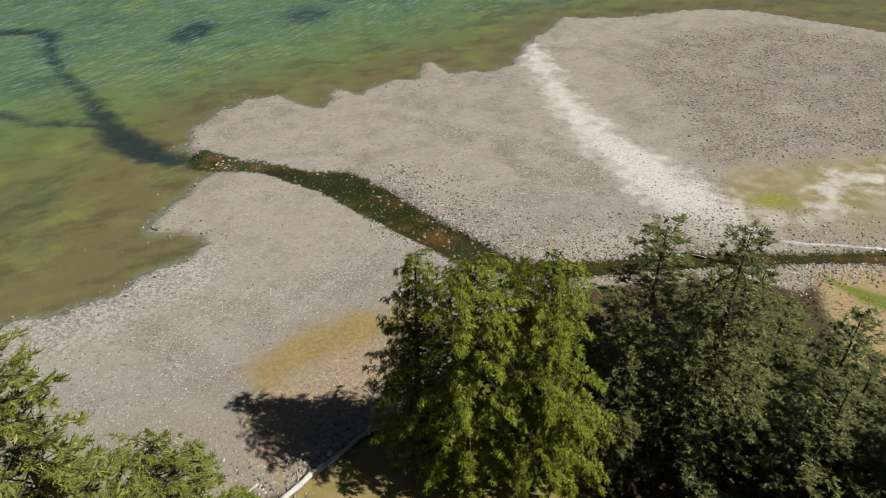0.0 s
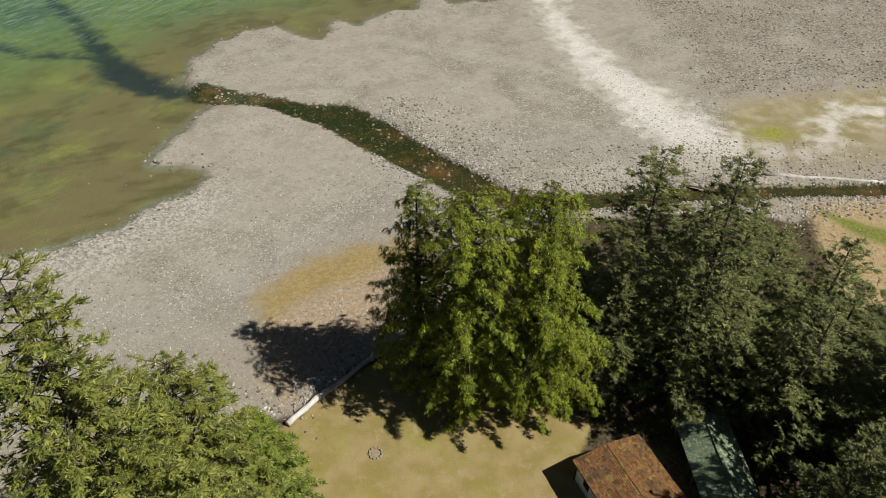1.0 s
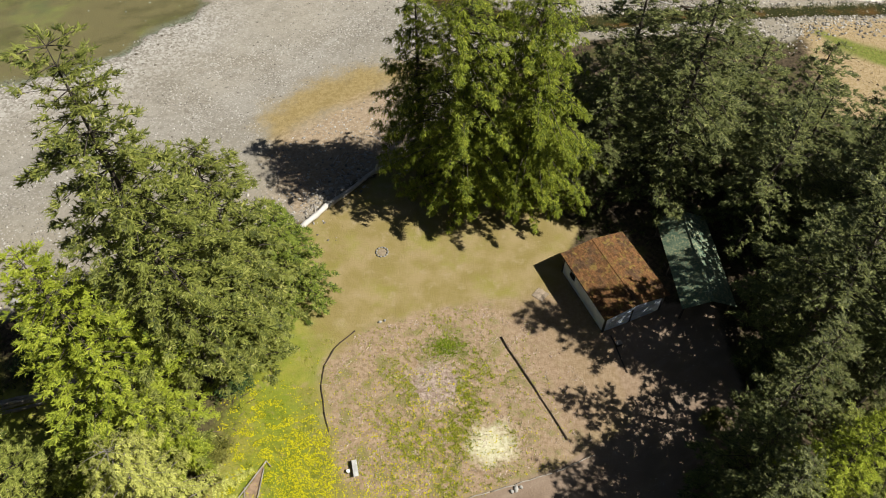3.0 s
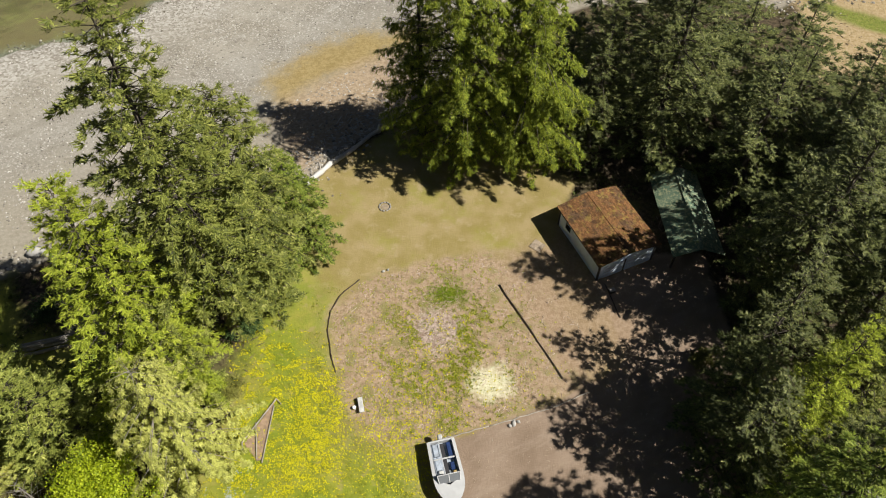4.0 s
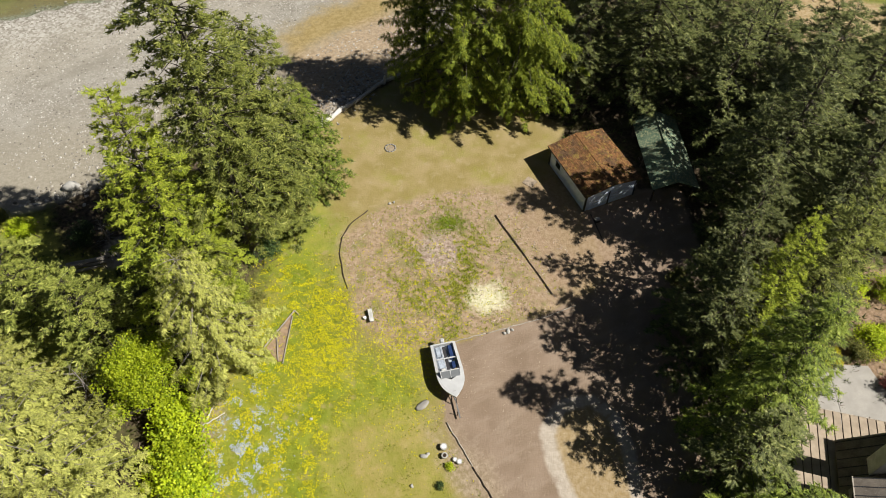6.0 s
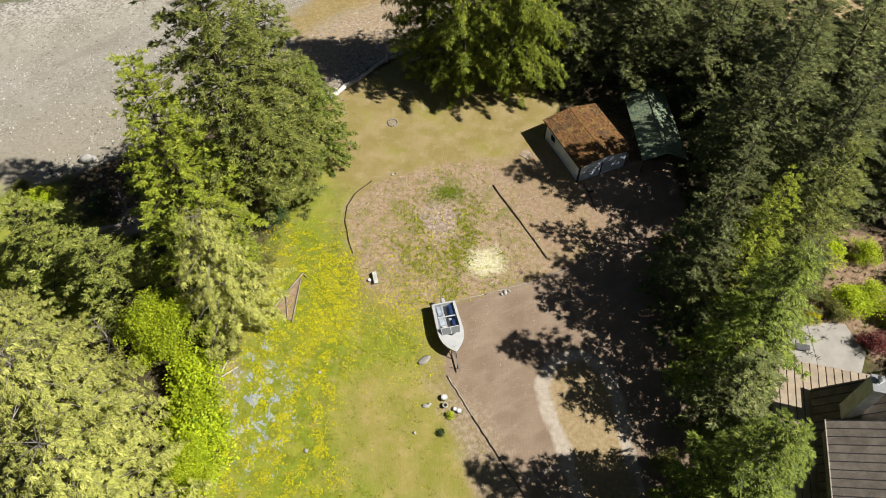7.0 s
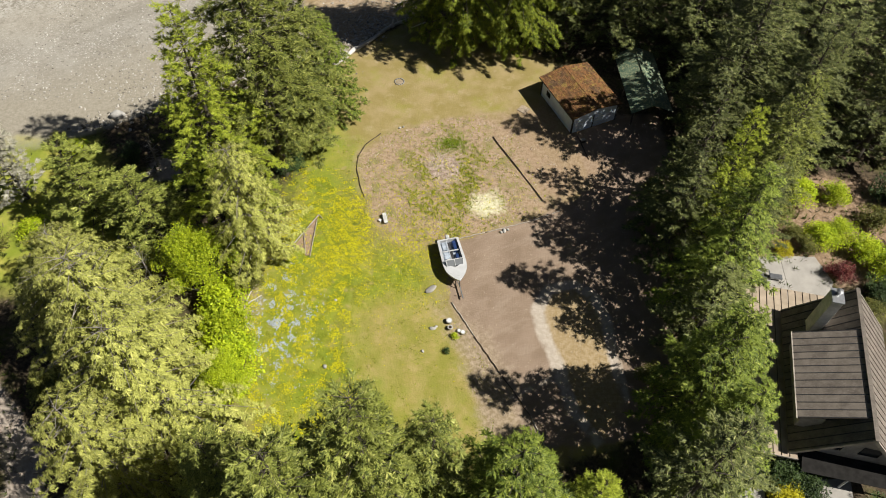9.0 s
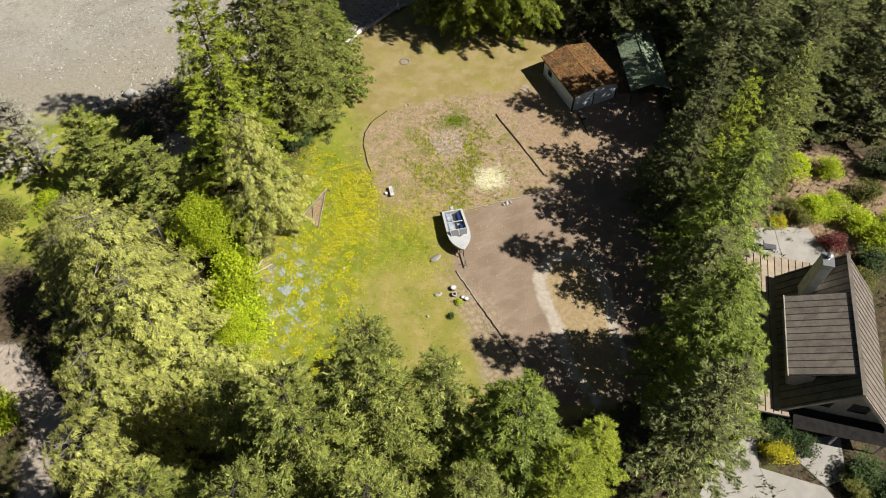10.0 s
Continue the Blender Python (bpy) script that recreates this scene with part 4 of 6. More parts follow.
def build_shed():
    w, d, eave, peak = 6.6, 8.1, 2.9, 3.45
    top = thing("shed", local(15.1, 28.45, 0.0, 24.7), "white boarded shed, tinted blue for skylight, with a mossy brown shingle roof", "shed")
    for y in (0, d - 0.14):
        part("gable_wall", gable_wall(bmesh.new(), w, eave, peak, 0.14, y), sky_tinted_paint, top)
    for x in (0.07, w - 0.07):
        part("side_wall", box(bmesh.new(), 0.14, d - 0.29, eave, Matrix.Translation((x, d / 2, 0))), sky_tinted_paint, top)
    for x in (-0.005, w + 0.005):
        for y in (-0.005, d + 0.005):
            part("corner_board", box(bmesh.new(), 0.17, 0.17, eave - 0.02, Matrix.Translation((x, y, 0))), dark_trim, top)
    for x, wide in ((1.75, 2.3), (4.55, 2.5)):
        door = part("garage_door", box(bmesh.new(), wide, 0.05, 2.05, Matrix.Translation((x, -0.03, 0.03)), 0.01), sky_tinted_paint, top)
        for k in range(3):
            part("door_rail", box(bmesh.new(), wide - 0.1, 0.02, 0.05, Matrix.Translation((x, -0.065, 0.5 + 0.5 * k))), plain("pale_grey_paint", (0.55, 0.57, 0.6), 0.6), door)
    part("door_post", box(bmesh.new(), 0.12, 0.08, 2.15, Matrix.Translation((3.1, -0.05, 0.0))), dark_trim, top)
    win = part("window", box(bmesh.new(), 0.06, 0.9, 0.8, Matrix.Translation((-0.02, 6.3, 1.1))), glass, top)
    part("window_frame", box(bmesh.new(), 0.05, 1.06, 0.08, Matrix.Translation((-0.03, 6.3, 1.02))), sky_tinted_paint, win)
    over, mid = 0.38, w / 2
    drop = (peak - eave) / mid * over
    for side in (0, 1):
        xe = -over if side == 0 else w + over
        slope = part("roof_slope", plane_between(bmesh.new(), (mid, -over, peak + 0.1), (mid, d + over, peak + 0.1), (xe, d + over, eave - drop + 0.1), (xe, -over, eave - drop + 0.1), 0.09), moss_roof, top)
        verts, faces, rng = [], [], random.Random(5 + side)
        courses = 19
        for c in range(courses):
            s0, s1 = c / courses, (c + 1.12) / courses
            y = -over
            while y < d + over - 0.02:
                y2 = min(d + over, y + rng.uniform(0.2, 0.42))
                lift = rng.uniform(0.02, 0.05)
                row = []
                for s, h in ((s0, 0.012), (min(s1, 1.01), lift)):
                    x, z = mid + (xe - mid) * s, peak + 0.1 + (eave - drop - peak) * s + h
                    row += [(x, y + 0.008, z), (x, y2 - 0.008, z)]
                o = len(verts)
                verts += row + [(row[2][0], row[2][1], row[2][2] - lift), (row[3][0], row[3][1], row[3][2] - lift)]
                faces += [(o, o + 1, o + 3, o + 2), (o + 2, o + 3, o + 5, o + 4)]
                y = y2
        tagged(under(new("shingles", mesh_of("shingles", verts, faces, moss_roof)), slope), kind="stuff")
        part("fascia", box(bmesh.new(), 0.04, d + 2 * over, 0.16, Matrix.Translation((xe, d / 2, eave - drop - 0.1))), dark_trim, top)
    part("ridge_cap", box(bmesh.new(), 0.3, d + 2 * over, 0.06, Matrix.Translation((mid, d / 2, peak + 0.085)), 0.02), moss_roof, top)
    return top


build_shed()


def build_green_shed():
    top = thing("carport", local(22.8, 29.7, 0.0, 4.0), "open wooden carport with a green metal roof", "carport")
    w, d, eave, peak = 5.1, 11.6, 2.4, 3.7
    for x in (0.3, w - 0.3):
        for y in (0.5, d / 2, d - 0.5):
            part("post", box(bmesh.new(), 0.16, 0.16, eave, Matrix.Translation((x, y, 0))), wood_dark, top)
        part("beam", box(bmesh.new(), 0.14, d - 0.4, 0.2, Matrix.Translation((x, d / 2, eave - 0.02))), wood_dark, top)
    part("back_wall", box(bmesh.new(), w - 0.9, 0.08, eave - 0.05, Matrix.Translation((w / 2, d - 0.5, 0))), wood_dark, top)
    for side in (0, 1):
        xe = -0.15 if side == 0 else w + 0.15
        slope = part("roof_slope", plane_between(bmesh.new(), (w / 2, 0, peak), (w / 2, d, peak), (xe, d, eave + 0.12), (xe, 0, eave + 0.12), 0.05), green_roof, top)
        for k in range(31):
            y = 0.06 + k * (d - 0.12) / 30
            part("rib", tube(bmesh.new(), (w / 2, y, peak + 0.01), (xe, y, eave + 0.135), 0.022, None, 4), green_roof, slope)
    part("ridge_cap", box(bmesh.new(), 0.34, d, 0.05, Matrix.Translation((w / 2, d / 2, peak - 0.005)), 0.015), green_roof, top)
    return top


build_green_shed()


def build_house():
    top = thing("house", local(37.05, -8.4, 0.0, -12.0), "brown chalet with steep battened roof and tall white chimney", "house")
    s, nth, ridge, eave, ew = -7.7, 7.7, 9.0, 3.2, 5.0
    siding = plain("grey_siding", (0.33, 0.31, 0.29), 0.8, 0, 0.2)
    for y in (s + 0.9, nth - 1.1):
        bm = bmesh.new()
        pts = [(-4.3, 0.0), (4.3, 0.0), (4.3, 3.7), (0, 8.75), (-4.3, 3.7)]
        f = [bm.verts.new((x, y, z)) for x, z in pts]
        b = [bm.verts.new((x, y + 0.2, z)) for x, z in pts]
        bm.faces.new(f)
        bm.faces.new(b[::-1])
        for i in range(5):
            bm.faces.new((f[(i + 1) % 5], f[i], b[i], b[(i + 1) % 5]))
        bmesh.ops.recalc_face_normals(bm, faces=bm.faces[:])
        wall = part("gable_wall", bm, siding, top)
        if y < 0:
            for x in (-1.6, 1.6):
                win = part("window", box(bmesh.new(), 1.7, 0.06, 1.5, Matrix.Translation((x, y - 0.02, 3.9))), glass, wall)
            for x in (-2.2, 2.2):
                part("window", box(bmesh.new(), 1.8, 0.06, 1.9, Matrix.Translation((x, y - 0.02, 0.8))), glass, wall)
    for x in (-4.2, 4.2):
        part("side_wall", box(bmesh.new(), 0.2, nth - s - 2.4, 3.6, Matrix.Translation((x, -0.1, 0))), siding, top)
    for side in (-1, 1):
        slope = part("roof_slope", plane_between(bmesh.new(), (0, s, ridge), (0, nth, ridge), (side * ew, nth, eave), (side * ew, s, eave), 0.16), house_roof, top)
        run = math.hypot(ew, ridge - eave)
        for k in range(20):
            y = s + 0.2 + k * (nth - s - 0.4) / 19
            part("batten", plane_between(bmesh.new(), (side * 0.02, y - 0.03, ridge + 0.05), (side * 0.02, y + 0.03, ridge + 0.05), (side * ew, y + 0.03, eave + 0.07), (side * ew, y - 0.03, eave + 0.07), 0.07), dark_trim if side < 0 else wood_dark, slope)
        for y in (s, nth):
            part("bargeboard", plane_between(bmesh.new(), (0, y - 0.05, ridge + 0.03), (0, y + 0.05, ridge + 0.03), (side * ew, y + 0.05, eave + 0.03), (side * ew, y - 0.05, eave + 0.03), 0.34), wood_grey, top, "pale weathered bargeboard")
    part("ridge_cap", box(bmesh.new(), 0.4, nth - s + 0.2, 0.07, Matrix.Translation((0, 0, ridge + 0.03)), 0.02), house_roof, top)
    # wide dormer on the lawn side
    dw, d0, d1, zl, zh = -5.3, -5.7, 3.2, 6.35, 8.95
    dormer = part("dormer", box(bmesh.new(), 1.9, d1 - d0 - 0.5, 2.2, Matrix.Translation((-3.85, (d0 + d1) / 2, 4.3))), siding, top)
    for k in range(3):
        part("window", box(bmesh.new(), 0.06, 1.7, 1.1, Matrix.Translation((-4.82, d0 + 1.7 + 2.75 * k, 4.95))), glass, dormer)
    roof = part("dormer_roof", plane_between(bmesh.new(), (-0.1, d0, zh), (-0.1, d1, zh), (dw, d1, zl), (dw, d0, zl), 0.14), house_roof, top)
    for k in range(13):
        y = d0 + 0.04 + k * (d1 - d0 - 0.08) / 12
        part("batten", plane_between(bmesh.new(), (-0.1, y - 0.035, zh + 0.06), (-0.1, y + 0.035, zh + 0.06), (dw - 0.02, y + 0.035, zl + 0.06), (dw - 0.02, y - 0.035, zl + 0.06), 0.08), dark_trim, roof)
    part("gutter", box(bmesh.new(), 0.1, d1 - d0 + 0.1, 0.12, Matrix.Translation((dw - 0.06, (d0 + d1) / 2, zl - 0.1))), wood_grey, roof)
    # chimney
    stucco = plain("chimney_render", (0.62, 0.60, 0.57), 0.85, 0, 0.2, 1.5, 14, 0.3)
    chim = part("chimney", box(bmesh.new(), 1.0, 1.5, 6.2, Matrix.Translation((-2.9, 5.0, 4.7)), 0.03), stucco, top, "tall pale rendered chimney")
    part("cap", box(bmesh.new(), 1.14, 1.64, 0.12, Matrix.Translation((-2.9, 5.0, 10.9)), 0.03), metal_grey, chim)
    part("flue", tube(bmesh.new(), (-2.9, 5.2, 11.0), (-2.9, 5.2, 11.5), 0.22, None, 10), metal_grey, chim)
    part("flue_hat", tube(bmesh.new(), (-2.9, 5.2, 11.5), (-2.9, 5.2, 11.65), 0.34, 0.12, 10), metal_grey, chim)
    return top


build_house()


def build_deck():
    top = thing("deck", local(37.05, -8.4, 0.0, -12.0), "raised wooden deck of wide tan boards round the house", "deck")
    z, x0, x1, y0, y1 = 2.75, -8.4, -4.0, -8.0, 10.8
    n = 6
    for k in range(n):
        x = x0 + (k + 0.5) * (x1 - x0) / n
        part("board", box(bmesh.new(), (x1 - x0) / n - 0.09, y1 - y0, 0.06, Matrix.Translation((x, (y0 + y1) / 2, z)), 0.01), wood_tan, top)
    n = 8
    for k in range(n):
        x = x1 + (k + 0.5) * 6.0 / n
        part("board", box(bmesh.new(), 6.0 / n - 0.09, 3.1, 0.06, Matrix.Translation((x, 9.25, z)), 0.01), wood_tan, top)
    part("underlay", box(bmesh.new(), x1 - x0 - 0.1, y1 - y0 - 0.1, 0.08, Matrix.Translation(((x0 + x1) / 2, (y0 + y1) / 2, z - 0.1))), wood_dark, top)
    part("underlay", box(bmesh.new(), 5.9, 3.0, 0.08, Matrix.Translation((x1 + 3.0, 9.25, z - 0.1))), wood_dark, top)
    for y in (y0, y1):
        part("rim", box(bmesh.new(), x1 - x0 + (6.0 if y > 0 else 0), 0.07, 0.24, Matrix.Translation(((x0 + x1) / 2 + (3.0 if y > 0 else 0), y, z - 0.18))), wood_grey, top)
    part("rim", box(bmesh.new(), 0.07, y1 - y0, 0.24, Matrix.Translation((x0, (y0 + y1) / 2, z - 0.18))), wood_grey, top)
    for x, y in ((x0 + 0.2, y0 + 0.2), (x0 + 0.2, -1.5), (x0 + 0.2, 5), (x0 + 0.2, y1 - 0.2), (x1, y0 + 0.2), (-1, y1 - 0.2), (1.8, y1 - 0.2)):
        part("post", box(bmesh.new(), 0.16, 0.16, z - 0.1, Matrix.Translation((x, y, 0))), wood_dark, top)
    return top


build_deck()


def build_shade_porch():
    """Lean-to added at the southern entrance; near-black roof stands for shade under the gable."""
    top = thing("porch", local(37.05, -8.4, 0.0, -12.0), "lean-to on white posts, roof coloured near black for the gable's shade", "porch")
    part("roof", plane_between(bmesh.new(), (-3.6, -6.9, 2.9), (5, -6.9, 2.9), (5, -8.9, 2.4), (-3.6, -8.9, 2.4), 0.1), plain("shade_black_roof", (0.022, 0.021, 0.020), 0.95, 0, 0.3, 2, 14, 0.4, 0.05), top)
    for x in (-3.4, 0.6, 4.8):
        part("post", box(bmesh.new(), 0.15, 0.15, 2.36, Matrix.Translation((x, -8.7, 0))), white_paint, top)
    return top


build_shade_porch()
concrete = plain("concrete", (0.37, 0.35, 0.32), 0.85, 0, 0.15, 0.6, 8, 0.3)


def paved(name, z, cuts, label):
    """A concrete patio poured in bays."""
    top = thing(name, Matrix(), label, "patio", kind="structure")
    for bay in cuts:
        bm = bmesh.new()
        slab(bm, [(x, y, z) for x, y in bay], 0.16)
        part("concrete_bay", bm, concrete, top)
    return top


paved("patio", 0.10, [[(33.4, 8.9), (33.0, 3.0), (36.9, 2.6), (37.2, 9.3)], [(37.25, 9.3), (36.95, 2.6), (40.5, 2.4), (42.3, 5.8), (41.2, 9.2)]], "pale concrete patio beside the wooden deck")
paved("patio", 0.08, [[(27.0, -15.0), (22.5, -22.0), (25.5, -32.0), (31.5, -30.0), (28.6, -19.4), (29.2, -15.2)], [(28.65, -19.45), (31.55, -30.0), (38.0, -29.0), (34.4, -21.2)], [(32.2, -18.4), (34.45, -21.15), (36.6, -20.3), (37.2, -16.2), (33.4, -16.4)]], "pale concrete forecourt with shadows of trees")


# ---- boat on its trailer ----
def build_boat():
    gel = plain("white_gelcoat", (0.52, 0.53, 0.54), 0.35, 0, 0.1, 1.0, 8, 0.03, 0.5)
    blue = plain("blue_vinyl", (0.02, 0.045, 0.14), 0.5)
    paleblue = plain("pale_blue_liner", (0.38, 0.43, 0.50), 0.55)
    tan = plain("tan_seat", (0.45, 0.33, 0.14), 0.6)
    heading = math.degrees(math.atan2(1.35, 5.6))
    top = thing("boat", local(-0.75, 10.2, 0.0, 180 + heading), "white open motorboat with blue seats and low windscreen", "boat")
    L, B = 5.9, 1.3

    def beam(s):
        return B * (0.93 + 0.07 * s / 0.5 if s < 0.5 else max(0.02, 1 - ((s - 0.5) / 0.5) ** 3.0))

    def keel(s):
        return 0.52 + 0.55 * max(0, (s - 0.62) / 0.38) ** 2

    bm, rings, k = bmesh.new(), [], 16
    for q in range(k + 1):
        s = q / k
        b, y, rim = beam(s), L * s, 1.30 + 0.16 * s
        prof = [(-b, rim), (-b * 0.92, keel(s) + (rim - keel(s)) * 0.45), (-b * 0.55, keel(s) + 0.12), (0, keel(s)), (b * 0.55, keel(s) + 0.12), (b * 0.92, keel(s) + (rim - keel(s)) * 0.45), (b, rim)]
        rings.append([bm.verts.new((x, y, z)) for x, z in prof])
    for a, b in zip(rings, rings[1:]):
        for i in range(6):
            bm.faces.new((a[i], a[i + 1], b[i + 1], b[i]))
    bm.faces.new(rings[0])
    bmesh.ops.recalc_face_normals(bm, faces=bm.faces[:])
    part("hull", bm, gel, top, "", True)
    bm = bmesh.new()
    inner = 0.80
    for side in (-1, 1):
        prev = None
        for q in range(k + 1):
            s = q / k
            b, rim = beam(s), 1.315 + 0.16 * s
            cut = b * inner if s < 0.62 else b * inner * max(0, 1 - (s - 0.62) / 0.02)
            row = (bm.verts.new((side * (b + 0.03), L * s, rim)), bm.verts.new((side * cut, L * s, rim + 0.02)))
            if prev:
                bm.faces.new((prev[0], row[0], row[1], prev[1]))
            prev = row
    bmesh.ops.recalc_face_normals(bm, faces=bm.faces[:])
    part("deck", bm, gel, top)
    part("cockpit_floor", box(bmesh.new(), B * 1.55, L * 0.62, 0.05, Matrix.Translation((0, L * 0.32, 0.72))), paleblue, top)
    for x in (-0.93, 0.93):
        part("cockpit_side", box(bmesh.new(), 0.05, L * 0.6, 0.46, Matrix.Translation((x, L * 0.31, 0.76))), paleblue, top)
    part("transom", box(bmesh.new(), 2.25, 0.14, 0.62, Matrix.Translation((0, 0.02, 0.68)), 0.02), gel, top)
    cushion = plain("white_cushion", (0.7, 0.7, 0.68), 0.6)
    for x, y, sx, sy, h, mat in ((0.55, 0.75, 0.55, 1.1, 0.32, paleblue), (0.62, 2.1, 0.5, 0.9, 0.36, paleblue), (-0.62, 0.95, 0.42, 1.5, 0.34, blue), (-0.6, 2.35, 0.4, 0.7, 0.30, blue), (-0.72, 2.95, 0.36, 0.34, 0.36, tan), (0.5, 2.85, 0.46, 0.4, 0.46, cushion)):
        part("seat", box(bmesh.new(), sx, sy, h, Matrix.Translation((x, y, 0.77)), 0.05), mat, top)
    part("aisle_mat", box(bmesh.new(), 0.34, 2.9, 0.03, Matrix.Translation((-0.05, 1.6, 0.775))), dark_trim, top)
    part("thwart", box(bmesh.new(), 1.95, 0.14, 0.06, Matrix.Translation((0, 1.65, 1.2)), 0.02), gel, top)
    part("grab_rail", tube(bmesh.new(), (0.2, 0.1, 1.25), (0.2, 3.2, 1.3), 0.03, None, 6), gel, top)
    part("dashboard", box(bmesh.new(), 1.9, 0.34, 0.46, Matrix.Translation((0, 3.4, 0.8)), 0.04), dark_trim, top)
    screen = part("windscreen", plane_between(bmesh.new(), (-0.98, 3.3, 1.86), (0.98, 3.3, 1.86), (0.9, 3.85, 1.40), (-0.9, 3.85, 1.40), 0.015), plain("tinted_glass", (0.16, 0.17, 0.18), 0.12, 0, 0.15, 1, 4, 0.0, 0.6), top)
    for x in (-0.98, 0, 0.98):
        part("frame_bar", tube(bmesh.new(), (x, 3.29, 1.88), (x * 0.92, 3.87, 1.39), 0.04, None, 6), gel, screen)
    part("frame_bar", tube(bmesh.new(), (-1.0, 3.29, 1.88), (1.0, 3.29, 1.88), 0.04, None, 6), gel, screen)
    part("steering_wheel", tube(bmesh.new(), (0.5, 3.12, 1.24), (0.5, 3.17, 1.28), 0.2, None, 12), dark_trim, top)
    part("outboard_cowl", box(bmesh.new(), 0.42, 0.46, 0.5, Matrix.Translation((0, -0.28, 1.0)), 0.09), gel, top)
    part("bow_cleat", tube(bmesh.new(), (-0.12, 5.3, 1.50), (0.12, 5.3, 1.50), 0.03, None, 6), metal_grey, top)
    trailer = thing("boat_trailer", local(-0.75, 10.2, 0.0, 180 + heading), "galvanised boat trailer standing on the dirt drive", "trailer")
    for x in (-0.55, 0.55):
        part("rail", tube(bmesh.new(), (x, 0.1, 0.47), (x * 0.9, 3.6, 0.47), 0.045, None, 6), metal_grey, trailer)
        part("rail", tube(bmesh.new(), (x * 0.9, 3.6, 0.47), (0, 5.9, 0.45), 0.045, None, 6), metal_grey, trailer)
    part("tongue", box(bmesh.new(), 0.11, 2.0, 0.1, Matrix.Translation((0, 6.6, 0.4))), metal_grey, trailer)
    part("winch_post", tube(bmesh.new(), (0, 6.1, 0.45), (0, 5.95, 1.15), 0.05, None, 6), dark_trim, trailer)
    part("jack", tube(bmesh.new(), (0.12, 7.1, 0.0), (0.12, 7.1, 0.85), 0.04, None, 6), dark_trim, trailer)
    part("axle", tube(bmesh.new(), (-0.95, 1.9, 0.32), (0.95, 1.9, 0.32), 0.04, None, 6), metal_grey, trailer)
    for x in (-1.0, 1.0):
        tyre = part("wheel", tube(bmesh.new(), (x - 0.09, 1.9, 0.32), (x + 0.09, 1.9, 0.32), 0.32, None, 18), black_rubber, trailer)
        part("hub", tube(bmesh.new(), (x - 0.1, 1.9, 0.32), (x + 0.1, 1.9, 0.32), 0.16, None, 12), metal_grey, tyre)
    return top


build_boat()


# ---- timber and stones on the lawn ----
def log(name, a, b, r1, r2, material, label, category="log", bends=6, seed=1, kinks=0.06):
    """A tapered, slightly crooked trunk lying from a to b."""
    rng = random.Random(seed)
    a, b = Vector(a), Vector(b)
    way = (b - a).normalized()
    side = way.cross(Vector((0, 0, 1))).normalized()
    upv = side.cross(way)
    bm, prev = bmesh.new(), None
    for k in range(bends + 1):
        s = k / bends
        c = a.lerp(b, s) + side * rng.uniform(-kinks, kinks) * (0 if k in (0, bends) else 1)
        r = (r1 + (r2 - r1) * s) * rng.uniform(0.85, 1.15)
        loop = [bm.verts.new(c + (side * math.cos(6.283 * q / 9) + upv * math.sin(6.283 * q / 9)) * r * rng.uniform(0.9, 1.1)) for q in range(9)]
        if prev:
            for q in range(9):
                bm.faces.new((prev[q], prev[(q + 1) % 9], loop[(q + 1) % 9], loop[q]))
        else:
            bm.faces.new(loop[::-1])
        prev = loop
    bm.faces.new(prev)
    bmesh.ops.recalc_face_normals(bm, faces=bm.faces[:])
    return tagged(part(name, bm, material, None, "", True), label, category)


log("drift_log", (-16.9, 41.0, 0.3), (-14.2, 44.8, 0.32), 0.34, 0.30, plain("bleached_wood", (0.66, 0.64, 0.60), 0.85, 0, 0.15, 1.2, 16, 0.5), "bleached white drift log at the lawn edge", seed=2)
log("drift_log", (-14.4, 44.3, 0.25), (-9.4, 50.0, 0.25), 0.30, 0.22, drift, "long grey drift log along the lawn edge", seed=3, kinks=0.12)
log("drift_log", (-8.9, 50.3, 0.25), (-5.8, 52.4, 0.25), 0.26, 0.2, drift, "grey drift log in the shade of the cedar", seed=4)
log("drift_log", (-21.0, 41.6, -0.1), (-19.6, 43.4, -0.1), 0.18, 0.14, drift, "short grey drift log on the shingle", seed=5)
log("stump", (-9.3, 50.1, -0.05), (-9.1, 50.2, 1.15), 0.3, 0.12, drift, "bleached stump standing in the driftwood", "stump", 4, 6, 0.1)
log("drift_log", (46.5, 88.9, -0.6), (63.5, 87.5, -0.58), 0.42, 0.3, drift, "long pale drift log beside the stream", seed=7, kinks=0.2)
log("drift_log", (62.8, 87.7, -0.6), (76, 88.8, -0.55), 0.36, 0.26, drift, "pale drift log lying on the beach", seed=8)
log("drift_log", (33.2, 85.5, -0.45), (41.0, 83.2, -0.4), 0.28, 0.2, wood_dark, "dark wet log lying across the stream", seed=9)
log("drift_log", (30.0, 87.0, -0.45), (36.0, 84.2, -0.3), 0.14, 0.07, drift, "thin pale branch beside the stream", seed=10)
log("drift_log", (-6.5, 49.7, 0.12), (-3.6, 51.6, 0.15), 0.1, 0.07, drift, "thin driftwood branch near the bank", seed=11)
for k, (a, b) in enumerate((((-42.6, 18.6, 0.2), (-36.6, 20.3, 0.22)), ((-42.2, 19.3, 0.2), (-37.1, 20.9, 0.2)), ((-41.8, 18.2, 0.2), (-37.4, 19.6, 0.2)), ((-42.0, 18.9, 0.52), (-37.2, 20.2, 0.5)))):
    tagged(log("drift_log", a, b, 0.2, 0.14, wood_grey, "grey log in a loose stack by the shore", seed=20 + k, kinks=0.08), group="stack of logs")
